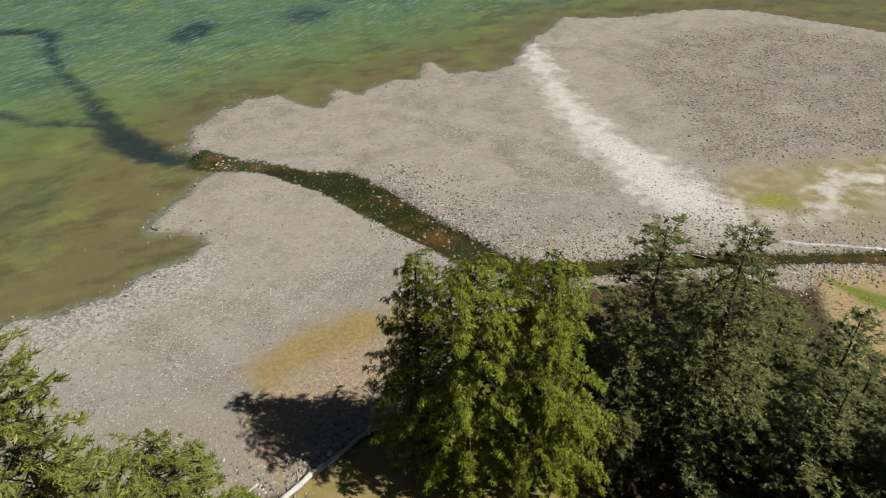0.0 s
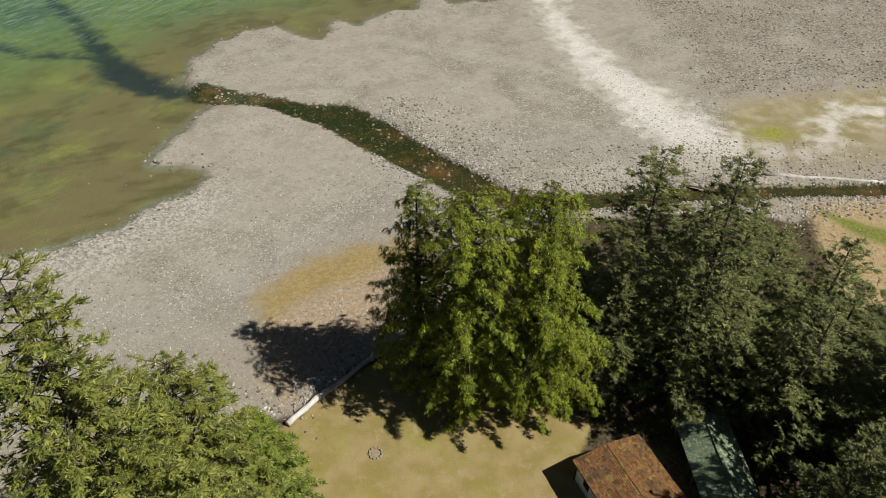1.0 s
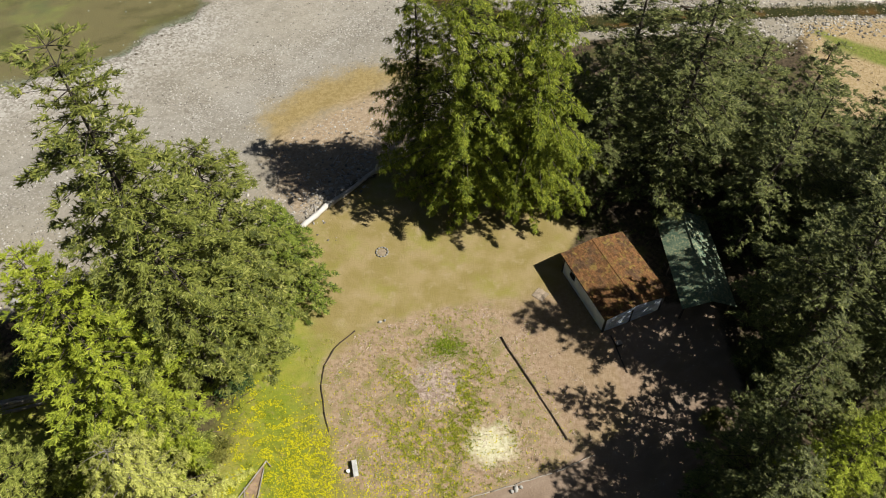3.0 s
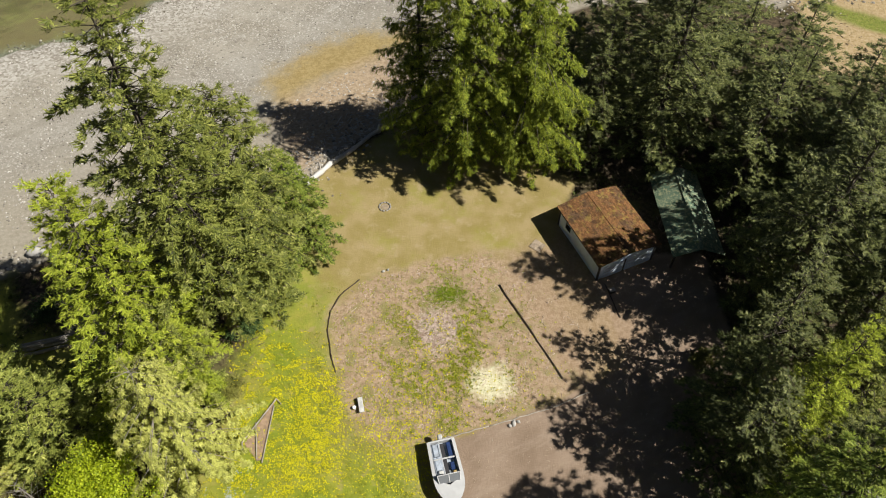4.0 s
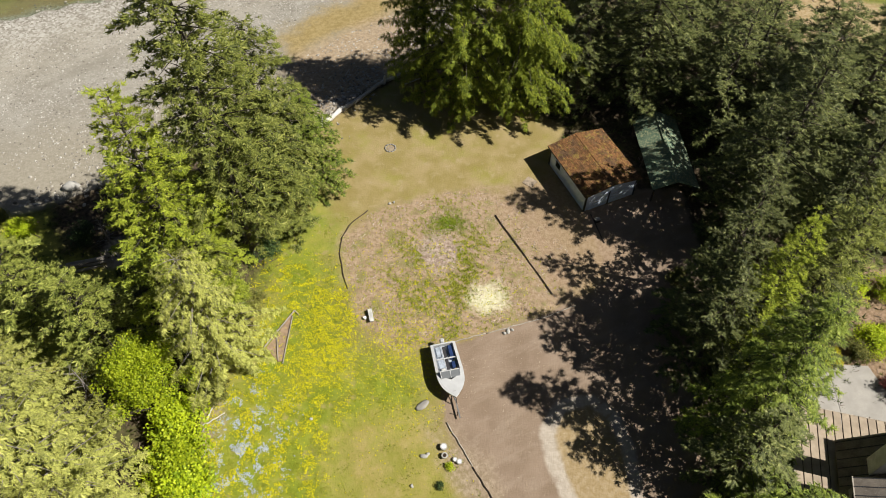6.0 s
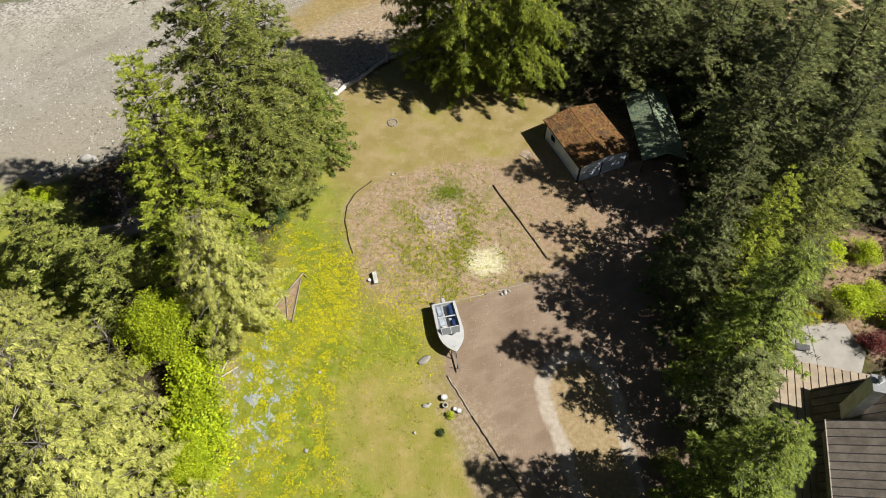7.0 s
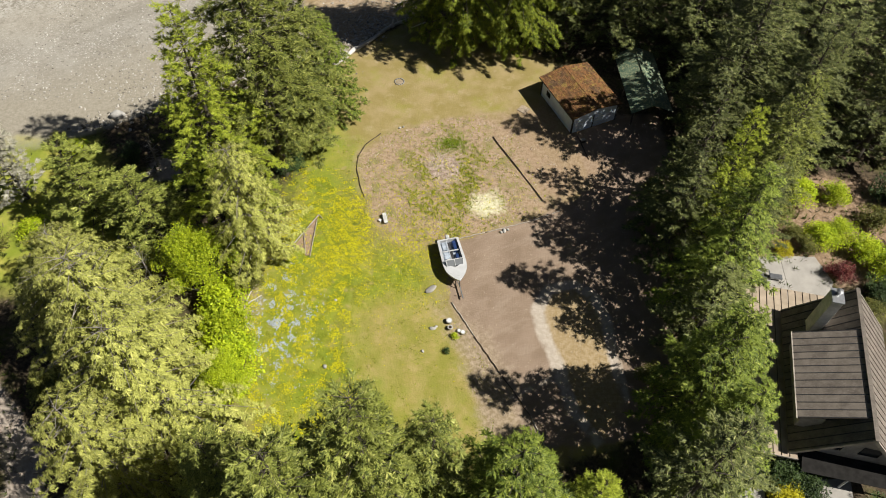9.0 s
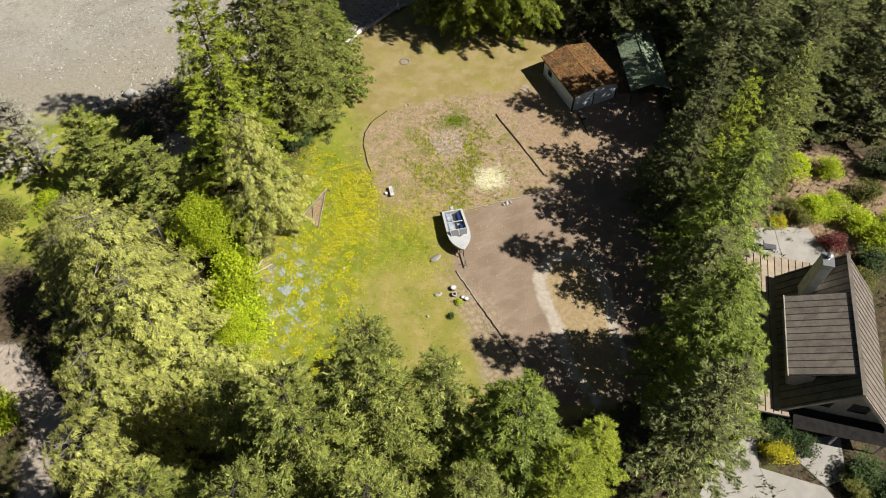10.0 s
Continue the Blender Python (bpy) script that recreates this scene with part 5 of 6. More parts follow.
for k, (a, b) in enumerate((((-24.4, -3.2, 0.1), (-22.9, 0.8, 0.3)), ((-24.0, -1.4, 0.12), (-22.6, 1.4, 0.22)), ((-24.6, -2.0, 0.1), (-23.4, 1.0, 0.25)), ((-24.2, 3.4, 0.1), (-21.6, 4.4, 0.25)), ((-23.0, 1.6, 0.1), (-21.0, 3.0, 0.2)), ((-22.6, 2.2, 0.12), (-21.9, 5.0, 0.2)), ((-24.0, 5.4, 0.1), (-22.4, 6.6, 0.3)))):
    log("branch", a, b, 0.09, 0.04, drift, "pale cut branch in a heap at the lawn edge", "branch", seed=30 + k)
POLES = [((5.0, 27.6, 0.1), (10.7, 17.0, 0.1)), ((-1.2, 10.6, 0.1), (3.6, 12.1, 0.1)), ((3.7, 12.1, 0.1), (9.2, 13.9, 0.1)), ((9.4, 14.0, 0.1), (13.0, 15.6, 0.1)), ((-0.2, 2.5, 0.1), (2.2, -1.6, 0.1)), ((2.2, -1.7, 0.1), (4.9, -6.1, 0.1)), ((5.0, -6.2, 0.1), (7.6, -10.4, 0.1)), ((7.7, -10.5, 0.1), (9.6, -15.5, 0.1))]
for k, (a, b) in enumerate(POLES):
    log("edging_pole", a, b, 0.085 if k == 0 else 0.06, 0.07 if k == 0 else 0.045, wood_dark if k in (0, 5, 6) else wood_grey, "dark wooden pole edging the garden plot" if k < 4 else "thin weathered pole edging the dirt drive", "pole", 8, 40 + k, 0.06)
EDGE = [(-9.6, 28.0), (-11.4, 26.0), (-12.2, 24.0), (-12.25, 22.0), (-11.6, 19.2), (-10.9, 17.2)]
for k, (a, b) in enumerate(zip(EDGE, EDGE[1:])):
    b = (b[0] + 0.02 * (a[0] - b[0]), b[1] + 0.02 * (a[1] - b[1]))
    log("edging_pole", (*a, 0.08), (*b, 0.08), 0.065, 0.05, wood_dark, "short dark log edging the garden plot", "pole", 4, 60 + k, 0.05)
log("pole", (15.9, 28.0, 0.07), (17.0, 23.9, 0.07), 0.07, 0.05, wood_dark, "thin dark pole lying beside the shed", "pole", 5, 70)


def stone(name, seed, x, y, sx, sy, sz, material, label, category="stone", turn=0):
    ob = part(name, stone_bm(seed, sx, sy, sz), material, None, "", True)
    ob.matrix_basis = pose(x, y, height_at(x, y) + 0.3 * sz, 0, 0, turn)
    return tagged(ob, label, category)


pale_stone = plain("pale_stone", (0.42, 0.41, 0.385), 0.85, 0, 0.2, 1.5, 12, 0.5)
mid_stone = plain("grey_stone", (0.30, 0.285, 0.26), 0.85, 0, 0.25, 1.5, 12, 0.5)
stone("boulder", 1, -44.8, 30.9, 1.0, 0.75, 0.8, pale_stone, "large pale grey boulder on the upper beach", "boulder", 30)
stone("boulder", 2, -38.5, 10.5, 0.6, 0.45, 0.45, pale_stone, "pale boulder half hidden under trees", "boulder", 70)
# fire pit
pit = thing("fire_pit", pose(-7.65, 38.05, 0.0), "ring of grey stones round old ashes on the lawn", "fire pit")
for k in range(11):
    a = k * 6.283 / 11
    ob = part("stone", stone_bm(80 + k, 0.2, 0.14, 0.14, 1), mid_stone, pit, "", True)
    ob.matrix_basis = pose(0.62 * math.cos(a), 0.62 * math.sin(a), 0.02, 0, 0, math.degrees(a) + 90)
bm = bmesh.new()
tube(bm, (0, 0, -0.02), (0, 0, 0.025), 0.5, 0.42, 14)
part("ashes", bm, plain("ash", (0.36, 0.29, 0.20), 0.95), pit)
# bench, planks, slab, pots
bench = thing("bench", pose(-8.15, 13.8, 0.0, 0, 0, 14), "short pale grey wooden bench on the dirt plot", "bench")
part("seat", box(bmesh.new(), 0.45, 1.5, 0.07, Matrix.Translation((0, 0, 0.42)), 0.015), plain("pale_board", (0.62, 0.62, 0.60), 0.7), bench)
for y in (-0.55, 0.55):
    part("leg", box(bmesh.new(), 0.38, 0.08, 0.42, Matrix.Translation((0, y, 0))), wood_grey, bench)
bucket = part("bucket", tube(bmesh.new(), (0, 0, 0), (0, 0, 0.32), 0.14, 0.17, 12), white_paint, None)
bucket.location = (-8.75, 13.6, 0)
tagged(bucket, "small white bucket standing beside the bench", "bucket")
wood_brown = plain("brown_board", (0.36, 0.29, 0.215), 0.85, 0, 0.3, 1.5, 22, 0.5)
platform = thing("plank_platform", pose(9.2, 32.8, 0.0, 0, 0, -38) @ Matrix.Diagonal((0.66, 0.66, 0.66, 1)), "weathered wooden pallet lying on the lawn", "pallet")
for k in range(6):
    part("plank", box(bmesh.new(), 0.3, 1.9, 0.05, Matrix.Translation((-0.82 + 0.33 * k, 0, 0.09)), 0.008), wood_brown, platform)
for y in (-0.8, 0.8):
    part("runner", box(bmesh.new(), 2.0, 0.1, 0.09, Matrix.Translation((0, y, 0.0))), wood_grey, platform)
slab_ob = part("slab", stone_bm(95, 0.75, 0.36, 0.12, 2, 0.15), mid_stone, None, "", True)
slab_ob.matrix_basis = pose(-2.5, 4.2, 0.05, 0, 0, 38)
tagged(slab_ob, "flat grey stone slab in the grass", "slab")
for k, (x, y, r, h) in enumerate(((-0.45, 0.05, 0.3, 0.42), (-0.35, -0.75, 0.26, 0.36), (1.0, -1.25, 0.24, 0.26), (0.6, -1.05, 0.2, 0.22))):
    pot = thing("flower_pot", pose(x, y, 0.0), "round pale concrete flower pot in the grass", "pot", "pots by the drive")
    part("pot_body", tube(bmesh.new(), (0, 0, 0), (0, 0, h), r * 0.75, r, 16), pale_stone, pot)
    part("rim", tube(bmesh.new(), (0, 0, h - 0.04), (0, 0, h + 0.02), r * 1.1, r * 1.1, 16), pale_stone, pot)
    part("soil", tube(bmesh.new(), (0, 0, h + 0.01), (0, 0, h + 0.03), r * 0.7, r * 0.7, 14), plain("potting_soil", (0.05, 0.035, 0.025), 0.95) if k == 1 else white_paint, pot)
for k, (x, y, sx, sy) in enumerate(((-2.2, -0.75, 0.35, 0.22), (-1.9, -0.6, 0.22, 0.16), (5.9, 12.4, 0.32, 0.2), (5.5, 12.2, 0.22, 0.18), (6.3, 12.6, 0.2, 0.15), (-7.2, 29.1, 0.2, 0.14), (-6.7, 29.3, 0.16, 0.12), (-3.2, -3.5, 0.2, 0.15), (-13.2, -5.4, 0.25, 0.2), (-12.9, 2.6, 0.2, 0.15))):
    tagged(stone("stone", 100 + k, x, y, sx, sy, 0.16, pale_stone, "small white stone lying in the grass", turn=40 * k), group="stones on the lawn")
crate = thing("crate", pose(16.5, 27.0, 0.0, 0, 0, 20), "small dark crate on the dirt before the shed", "crate")
part("crate_body", box(bmesh.new(), 0.6, 0.45, 0.4, None, 0.02), wood_dark, crate)
part("crate_lid", box(bmesh.new(), 0.64, 0.49, 0.05, Matrix.Translation((0, 0, 0.404)), 0.01), wood_grey, crate)
# raised bed
bed = thing("raised_bed", Matrix(), "old raised bed of weathered boards and bare soil", "raised bed")
for a, b in (((-18.5, 10.1), (-16.1, 14.4)), ((-16.1, 14.4), (-15.6, 13.9)), ((-16.2, 13.7), (-16.4, 8.3)), ((-17.6, 12.0), (-16.9, 8.6)), ((-18.5, 10.1), (-18.3, 9.4))):
    a, b = Vector((*a, 0)), Vector((*b, 0))
    way = b - a
    m = Matrix.Translation((a + b) / 2) @ Matrix.Rotation(math.atan2(way.y, way.x), 4, "Z")
    part("board", box(bmesh.new(), way.length, 0.06, 0.2, m), wood_grey, bed)
bm = bmesh.new()
slab(bm, [(-18.3, 10.0, 0.06), (-16.9, 8.5, 0.06), (-16.35, 8.6, 0.06), (-16.25, 13.8, 0.06), (-16.3, 14.0, 0.06)], 0.1)
part("soil", bm, plain("bed_soil", (0.34, 0.24, 0.16), 0.95, 0, 0.3, 2, 14, 0.6), bed)


# ---- patio furniture ----
def lounger(x, y, turn):
    top = thing("sun_lounger", pose(x, y, 0.10, 0, 0, turn), "grey sun lounger standing on the concrete patio", "lounger", "patio loungers")
    part("frame", box(bmesh.new(), 0.7, 1.35, 0.06, Matrix.Translation((0, 0, 0.3)), 0.01), metal_grey, top)
    part("cushion", box(bmesh.new(), 0.64, 1.3, 0.08, Matrix.Translation((0, 0, 0.362)), 0.03), plain("grey_cushion", (0.12, 0.125, 0.135), 0.8), top)
    part("backrest", box(bmesh.new(), 0.66, 0.1, 0.6, Matrix.Translation((0, 0.66, 0.36)) @ Matrix.Rotation(radians(-28), 4, "X"), 0.03), plain("grey_cushion_back", (0.09, 0.095, 0.105), 0.8), top)
    for sx in (-0.3, 0.3):
        for sy in (-0.6, 0.6):
            part("leg", tube(bmesh.new(), (sx, sy, 0), (sx, sy, 0.3), 0.025, None, 6), metal_grey, top)
    return top


lounger(34.2, 6.3, 85)
lounger(35.9, 6.2, 80)
lounger(34.0, 8.0, 60)


# ---- shrubs and garden plants ----
leaf_red = leaf("leaf_red", (0.06, 0.012, 0.012), (0.16, 0.03, 0.03), (0.26, 0.06, 0.05), 0.2)
leaf_yellow = leaf("leaf_yellow", (0.30, 0.27, 0.01), (0.55, 0.50, 0.015), (0.70, 0.62, 0.04), 0.3)
leaf_olive = leaf("leaf_olive", (0.07, 0.085, 0.015), (0.19, 0.19, 0.04), (0.30, 0.28, 0.07), 0.25)
leaf_deep = leaf("leaf_deep", (0.02, 0.04, 0.012), (0.06, 0.10, 0.025), (0.12, 0.17, 0.05), 0.2)
SHRUB = {
    "red": broadleaf("red_maple", 31, 1.9, 1.5, leaf_red, 40, 90, 0.13),
    "yellow": broadleaf("shrub", 32, 1.6, 1.5, leaf_yellow, 40, 90, 0.13),
    "bright": broadleaf("shrub", 33, 2.0, 1.8, leaf_bright, 46, 100, 0.15),
    "olive": broadleaf("shrub", 34, 1.8, 1.7, leaf_olive, 40, 90, 0.15),
    "deep": broadleaf("shrub", 35, 2.2, 1.8, leaf_deep, 40, 90, 0.16),
}
SHRUB_LABEL = {"red": "round dark red garden maple beside the patio", "yellow": "rounded golden yellow garden shrub", "bright": "bright green leafy shrub in the sun", "olive": "olive green shrub on dry ground", "deep": "dark green shrub in half shade"}
SHRUB_TALL = {"red": 1.9, "yellow": 1.6, "bright": 2.0, "olive": 1.8, "deep": 2.2}
PLANTS = [
    ("red", 43.0, 6.6, 1.0), ("yellow", 37.6, 9.9, 0.75), ("bright", 42.0, 11.6, 1.1), ("bright", 44.5, 12.2, 1.0), ("bright", 46.8, 9.6, 1.2), ("bright", 48.6, 6.8, 1.4), ("bright", 51.0, 9.0, 1.3),
    ("olive", 40.3, 10.4, 0.9), ("olive", 39.4, 12.3, 0.7), ("bright", 41.5, 18.2, 1.2), ("olive", 38.5, 15.8, 1.0), ("bright", 46.0, 17.8, 1.0), ("olive", 49.5, 14.0, 1.2), ("deep", 52.5, 18.0, 1.4),
    ("olive", 35.5, 13.5, 1.2), ("bright", 36.8, 17.5, 1.1), ("deep", 46.5, 3.8, 1.1), ("olive", 44.8, 1.8, 1.0), ("yellow", 30.6, -18.0, 1.05), ("deep", 31.2, -16.2, 1.0), ("deep", 32.8, -17.2, 0.9), ("deep", 30.2, -15.6, 0.8),
    ("olive", 36.8, -21.6, 0.9), ("deep", 38.0, -20.0, 1.0), ("yellow", 37.6, -23.5, 0.9), ("deep", 39.5, -22.0, 1.1),
    ("bright", -24.4, 1.2, 1.7), ("bright", -23.6, -2.2, 1.7), ("bright", -22.9, -5.2, 1.8), ("bright", -23.2, -8.4, 1.6), ("olive", -22.6, 4.4, 1.1), ("olive", -23.6, 6.6, 1.2), ("bright", -24.6, 9.6, 1.3), ("olive", -20.8, 15.0, 0.9),
    ("deep", -20.2, 21.5, 1.0), ("olive", -19.0, 25.5, 0.8), ("bright", -29.5, 9.0, 1.4), ("olive", -33.5, 14.0, 1.3), ("bright", -47.5, 24.0, 0.9), ("olive", -50.5, 25.5, 0.8), ("olive", -46.0, 9.5, 1.3), ("bright", -44.8, -16.0, 1.4),
    ("bright", -48.5, 11.5, 1.0), ("olive", -53.0, 9.0, 1.4), ("deep", -40.5, 23.0, 0.9), ("olive", -34.5, 24.5, 0.9), ("olive", -33.5, 1.5, 1.2), ("olive", -40.0, -8.5, 1.4), ("deep", -31.0, 19.5, 1.1),
    ("deep", 30.5, 23.5, 1.5), ("olive", 24.2, 19.0, 0.8), ("deep", 26.5, 8.0, 1.3), ("olive", 19.8, -6.5, 0.9), ("deep", 21.0, -16.0, 1.2), ("bright", 0.1, -1.7, 0.24), ("deep", -0.7, -3.5, 0.22), ("olive", 11.0, 54.5, 1.2), ("deep", 20.0, 56.5, 1.5), ("olive", 30.0, 58.0, 1.6),
    ("deep", 38.0, 56.0, 1.6), ("olive", 25.5, 64.0, 1.4), ("deep", 36.0, 66.0, 1.5), ("olive", 4.0, 57.5, 1.0), ("olive", 44.0, 60.0, 1.5), ("deep", 45.5, 50.0, 1.6),
]
seen_shrubs = set()
for n, (kind, x, y, k) in enumerate(PLANTS):
    m = pose(x, y, height_at(x, y), 0, 0, (n * 97) % 360) @ Matrix.Diagonal((k, k, k, 1))
    if kind in seen_shrubs:
        q = SHRUB[kind].scale
        ob = copy_thing(SHRUB[kind], m @ Matrix.Diagonal((1 / q.x, 1 / q.y, 1 / q.z, 1)))
    else:
        ob = SHRUB[kind]
        ob.matrix_basis = m
        seen_shrubs.add(kind)
    tagged(ob, SHRUB_LABEL[kind], "shrub", "shrubs")


# ---- what nobody could count: shingle, flowers, weeds, litter ----
def scatter(name, rng, count, where, make, material, label, category, smooth_faces=False):
    """Many small pieces in one mesh. where(rng, n) gives places; make gives the shapes."""
    pts = where(rng, count)
    z = height(pts[:, 0], pts[:, 1])
    shapes = make(rng)
    pick = rng.randint(0, len(shapes), len(pts))
    verts, faces, base = [], [], 0
    for k, (tv, tf) in enumerate(shapes):
        m = pick == k
        if not m.any():
            continue
        a = rng.uniform(0, 6.283, m.sum())
        s = pts[m, 2]
        c, n = np.cos(a)[:, None], np.sin(a)[:, None]
        x = (tv[None, :, 0] * c - tv[None, :, 1] * n) * s[:, None] + pts[m, 0][:, None]
        y = (tv[None, :, 0] * n + tv[None, :, 1] * c) * s[:, None] + pts[m, 1][:, None]
        h = tv[None, :, 2] * s[:, None] + z[m][:, None]
        verts.append(np.stack([x, y, h], -1).reshape(-1, 3))
        faces.append((tf[None] + (np.arange(m.sum()) * len(tv))[:, None, None]).reshape(-1, tf.shape[1]) + base)
        base += m.sum() * len(tv)
    ob = new(name, mesh_of(name, np.concatenate(verts), np.concatenate(faces), material, smooth_faces))
    return tagged(ob, label, category, kind="stuff")


def pebble_shapes(rng):
    """Low rounded stones: a foot ring, a shoulder ring and a cap."""
    out = []
    for _ in range(6):
        sx, sy, h = rng.uniform(0.85, 1.25), rng.uniform(0.6, 0.95), rng.uniform(0.35, 0.6)
        v = []
        for rad, z in ((1.0, -0.1), (0.68, 0.75)):
            for q in range(4):
                k = rad * rng.uniform(0.85, 1.15)
                v.append((sx * k * math.cos(q * 1.5708 + rad), sy * k * math.sin(q * 1.5708 + rad), h * z + 0.05))
        f = []
        for q in range(4):
            r = (q + 1) % 4
            f += [(q, r, 4 + r), (q, 4 + r, 4 + q)]
        f += [(4, 5, 6), (4, 6, 7)]
        out.append((np.array(v), np.array(f)))
    return out


def flower_shapes(rng):
    out = []
    for _ in range(5):
        v, f = [], []
        for k in range(1):
            cx, cy, h, r = 0.0, 0.0, rng.uniform(0.4, 0.9), rng.uniform(0.7, 1.1)
            o = len(v)
            for q in range(6):
                v.append((cx + r * math.cos(q * 1.047), cy + r * math.sin(q * 1.047), h + 0.12 * math.cos(q * 2.1)))
            f += [(o, o + 1, o + 2), (o, o + 2, o + 3), (o, o + 3, o + 4), (o, o + 4, o + 5)]
        out.append((np.array(v), np.array(f)))
    return out


def tuft_shapes(rng):
    out = []
    for _ in range(5):
        v, f = [], []
        for k in range(6):
            a, b = rng.uniform(0, 6.283), rng.uniform(0.25, 1.0)
            w = rng.uniform(0.06, 0.13)
            ca, sa = math.cos(a), math.sin(a)
            o = len(v)
            v += [(-sa * w + 0.15 * ca, ca * w + 0.15 * sa, 0), (sa * w + 0.15 * ca, -ca * w + 0.15 * sa, 0), (ca * b, sa * b, rng.uniform(0.3, 0.9))]
            f.append((o, o + 1, o + 2))
        out.append((np.array(v), np.array(f)))
    return out


def chip_shapes(rng):
    out = []
    for _ in range(5):
        l, w, t = rng.uniform(0.6, 1.2), rng.uniform(0.06, 0.14), rng.uniform(-0.2, 0.2)
        v = [(-l, -w, 0.05), (l, -w, 0.12 + t), (l, w, 0.14 + t), (-l, w, 0.08), (0, 0, 0.3)]
        out.append((np.array(v), np.array([(0, 1, 4), (1, 2, 4), (2, 3, 4), (3, 0, 4)])))
    return out


def region(test, x0, x1, y0, y1, lo, hi, power=2.2):
    """Places at random where test(x, y) gives a chance between 0 and 1."""
    def where(rng, count):
        got, total = [], 0
        for _ in range(60):
            x, y = rng.uniform(x0, x1, count * 2), rng.uniform(y0, y1, count * 2)
            keep = rng.uniform(0, 1, count * 2) < test(x, y)
            s = lo + (hi - lo) * rng.uniform(0, 1, keep.sum()) ** power
            got.append(np.stack([x[keep], y[keep], s], 1))
            total += keep.sum()
            if total >= count:
                break
        return np.concatenate(got)[:count]
    return where


def pebble_material(name, dark, light):
    n = Nodes(name)
    isle = n.add("ShaderNodeNewGeometry").outputs["Random Per Island"]
    c = n.mix(n.ramp(isle, 0.0, 1.0), dark, light)
    c = n.mix(n.ramp(n.noise(14, 3), 0.4, 0.75, 0, 0.4), c, dark)
    return n.finish(c, 0.85, 0, 0.25)


def isle_material(name, a, b, rough=0.7):
    n = Nodes(name)
    c = n.mix(n.add("ShaderNodeNewGeometry").outputs["Random Per Island"], a, b)
    c = n.mix(n.ramp(n.noise(1.5, 3), 0.4, 0.7, 0, 0.4), c, a)
    return n.finish(c, rough, 0, 0.2)


shingle_stone = pebble_material("shingle_stone", (0.18, 0.165, 0.14), (0.54, 0.52, 0.48))
cobble_stone = pebble_material("cobble_stone", (0.12, 0.105, 0.085), (0.54, 0.51, 0.46))
dark_stone = pebble_material("dark_stone", (0.10, 0.085, 0.065), (0.46, 0.42, 0.36))


def chance_beach(x, y):
    land = -inside_distance(x, y, SHORE_NORTH + SHORE_SOUTH)
    bank = inside_distance(x, y, BANK)
    stream = line_distance(x, y, STREAM)
    dry = inside_distance(x, y, DRY)
    return np.where((land > 0.3) & (bank < -3) & (stream > 0.3) & (dry < 0), np.clip(0.25 + 0.5 * wobble(x, y, 13, 8) + 0.5 * (bank > -32), 0, 1), 0)


def chance_stream_sides(x, y):
    stream = line_distance(x, y, STREAM)
    north = y > 92 - 0.55 * (x + 6)
    return np.where((stream > 0.0) & (stream < 13) & (x > -14), np.exp(-np.clip(stream, 0, None) / np.where(north, 6.5, 1.6)) * np.where(x > 44, 0.5, 1), 0)


def chance_waterline(x, y):
    land = -inside_distance(x, y, SHORE_NORTH + SHORE_SOUTH)
    return np.exp(-np.abs(land + 1.0) / 1.6) * (0.35 + 0.65 * (wobble(x, y, 9, 4) > 0.1)) * np.where(land < -0.2, 0.35, 1)


def chance_cobble(x, y):
    return smooth((inside_distance(x, y, COBBLE) + 5) / 8) * np.clip(0.6 + 0.7 * wobble(x, y, 14, 9), 0, 1)


rs = np.random.RandomState
scatter("shingle", rs(1), 17000, region(chance_beach, -62, 45, 34, 125, 0.05, 0.19, 2.8), pebble_shapes, shingle_stone, "grey and white beach stones lying on the shingle", "shingle", True)
scatter("cobbles", rs(2), 9000, region(chance_stream_sides, -14, 66, 78, 112, 0.08, 0.32, 2.4), pebble_shapes, cobble_stone, "pale rounded cobbles along the stream banks", "cobbles", True)
scatter("cobbles", rs(3), 10000, region(chance_cobble, 36, 118, 110, 196, 0.08, 0.34, 3.0), pebble_shapes, dark_stone, "brown and grey cobbles on the tidal flat", "cobbles", True)
scatter("cobbles", rs(4), 1500, region(chance_waterline, -70, 60, 66, 206, 0.07, 0.28, 2.6), pebble_shapes, dark_stone, "weedy stones along the water's edge", "cobbles", True)
scatter("stream_stones", rs(5), 500, region(lambda x, y: (line_distance(x, y, STREAM) < 0.2) * 0.6, -46, 64, 78, 114, 0.1, 0.4, 2.6), pebble_shapes, dark_stone, "brown stones lying in the shallow stream", "stones", True)
scatter("rubble", rs(6), 1500, region(lambda x, y: np.exp(-np.abs(inside_distance(x, y, BANK) + 1.6) / 1.2) * ((x < -10) | (x > 40)), -52, 60, 28, 84, 0.08, 0.3, 2.0), pebble_shapes, cobble_stone, "broken stones below the lawn bank", "stones", True)

DAND = [(-19.9, 21.4), (-13, 19.6), (-10, 13.5), (-10, 6.5), (-14, 4), (-19, 6.5), (-19.3, 13.3)]
DAND_CORE = [(-14.8, 16.8), (-11.4, 17.5), (-9.8, 13), (-10.2, 8), (-14.5, 6)]


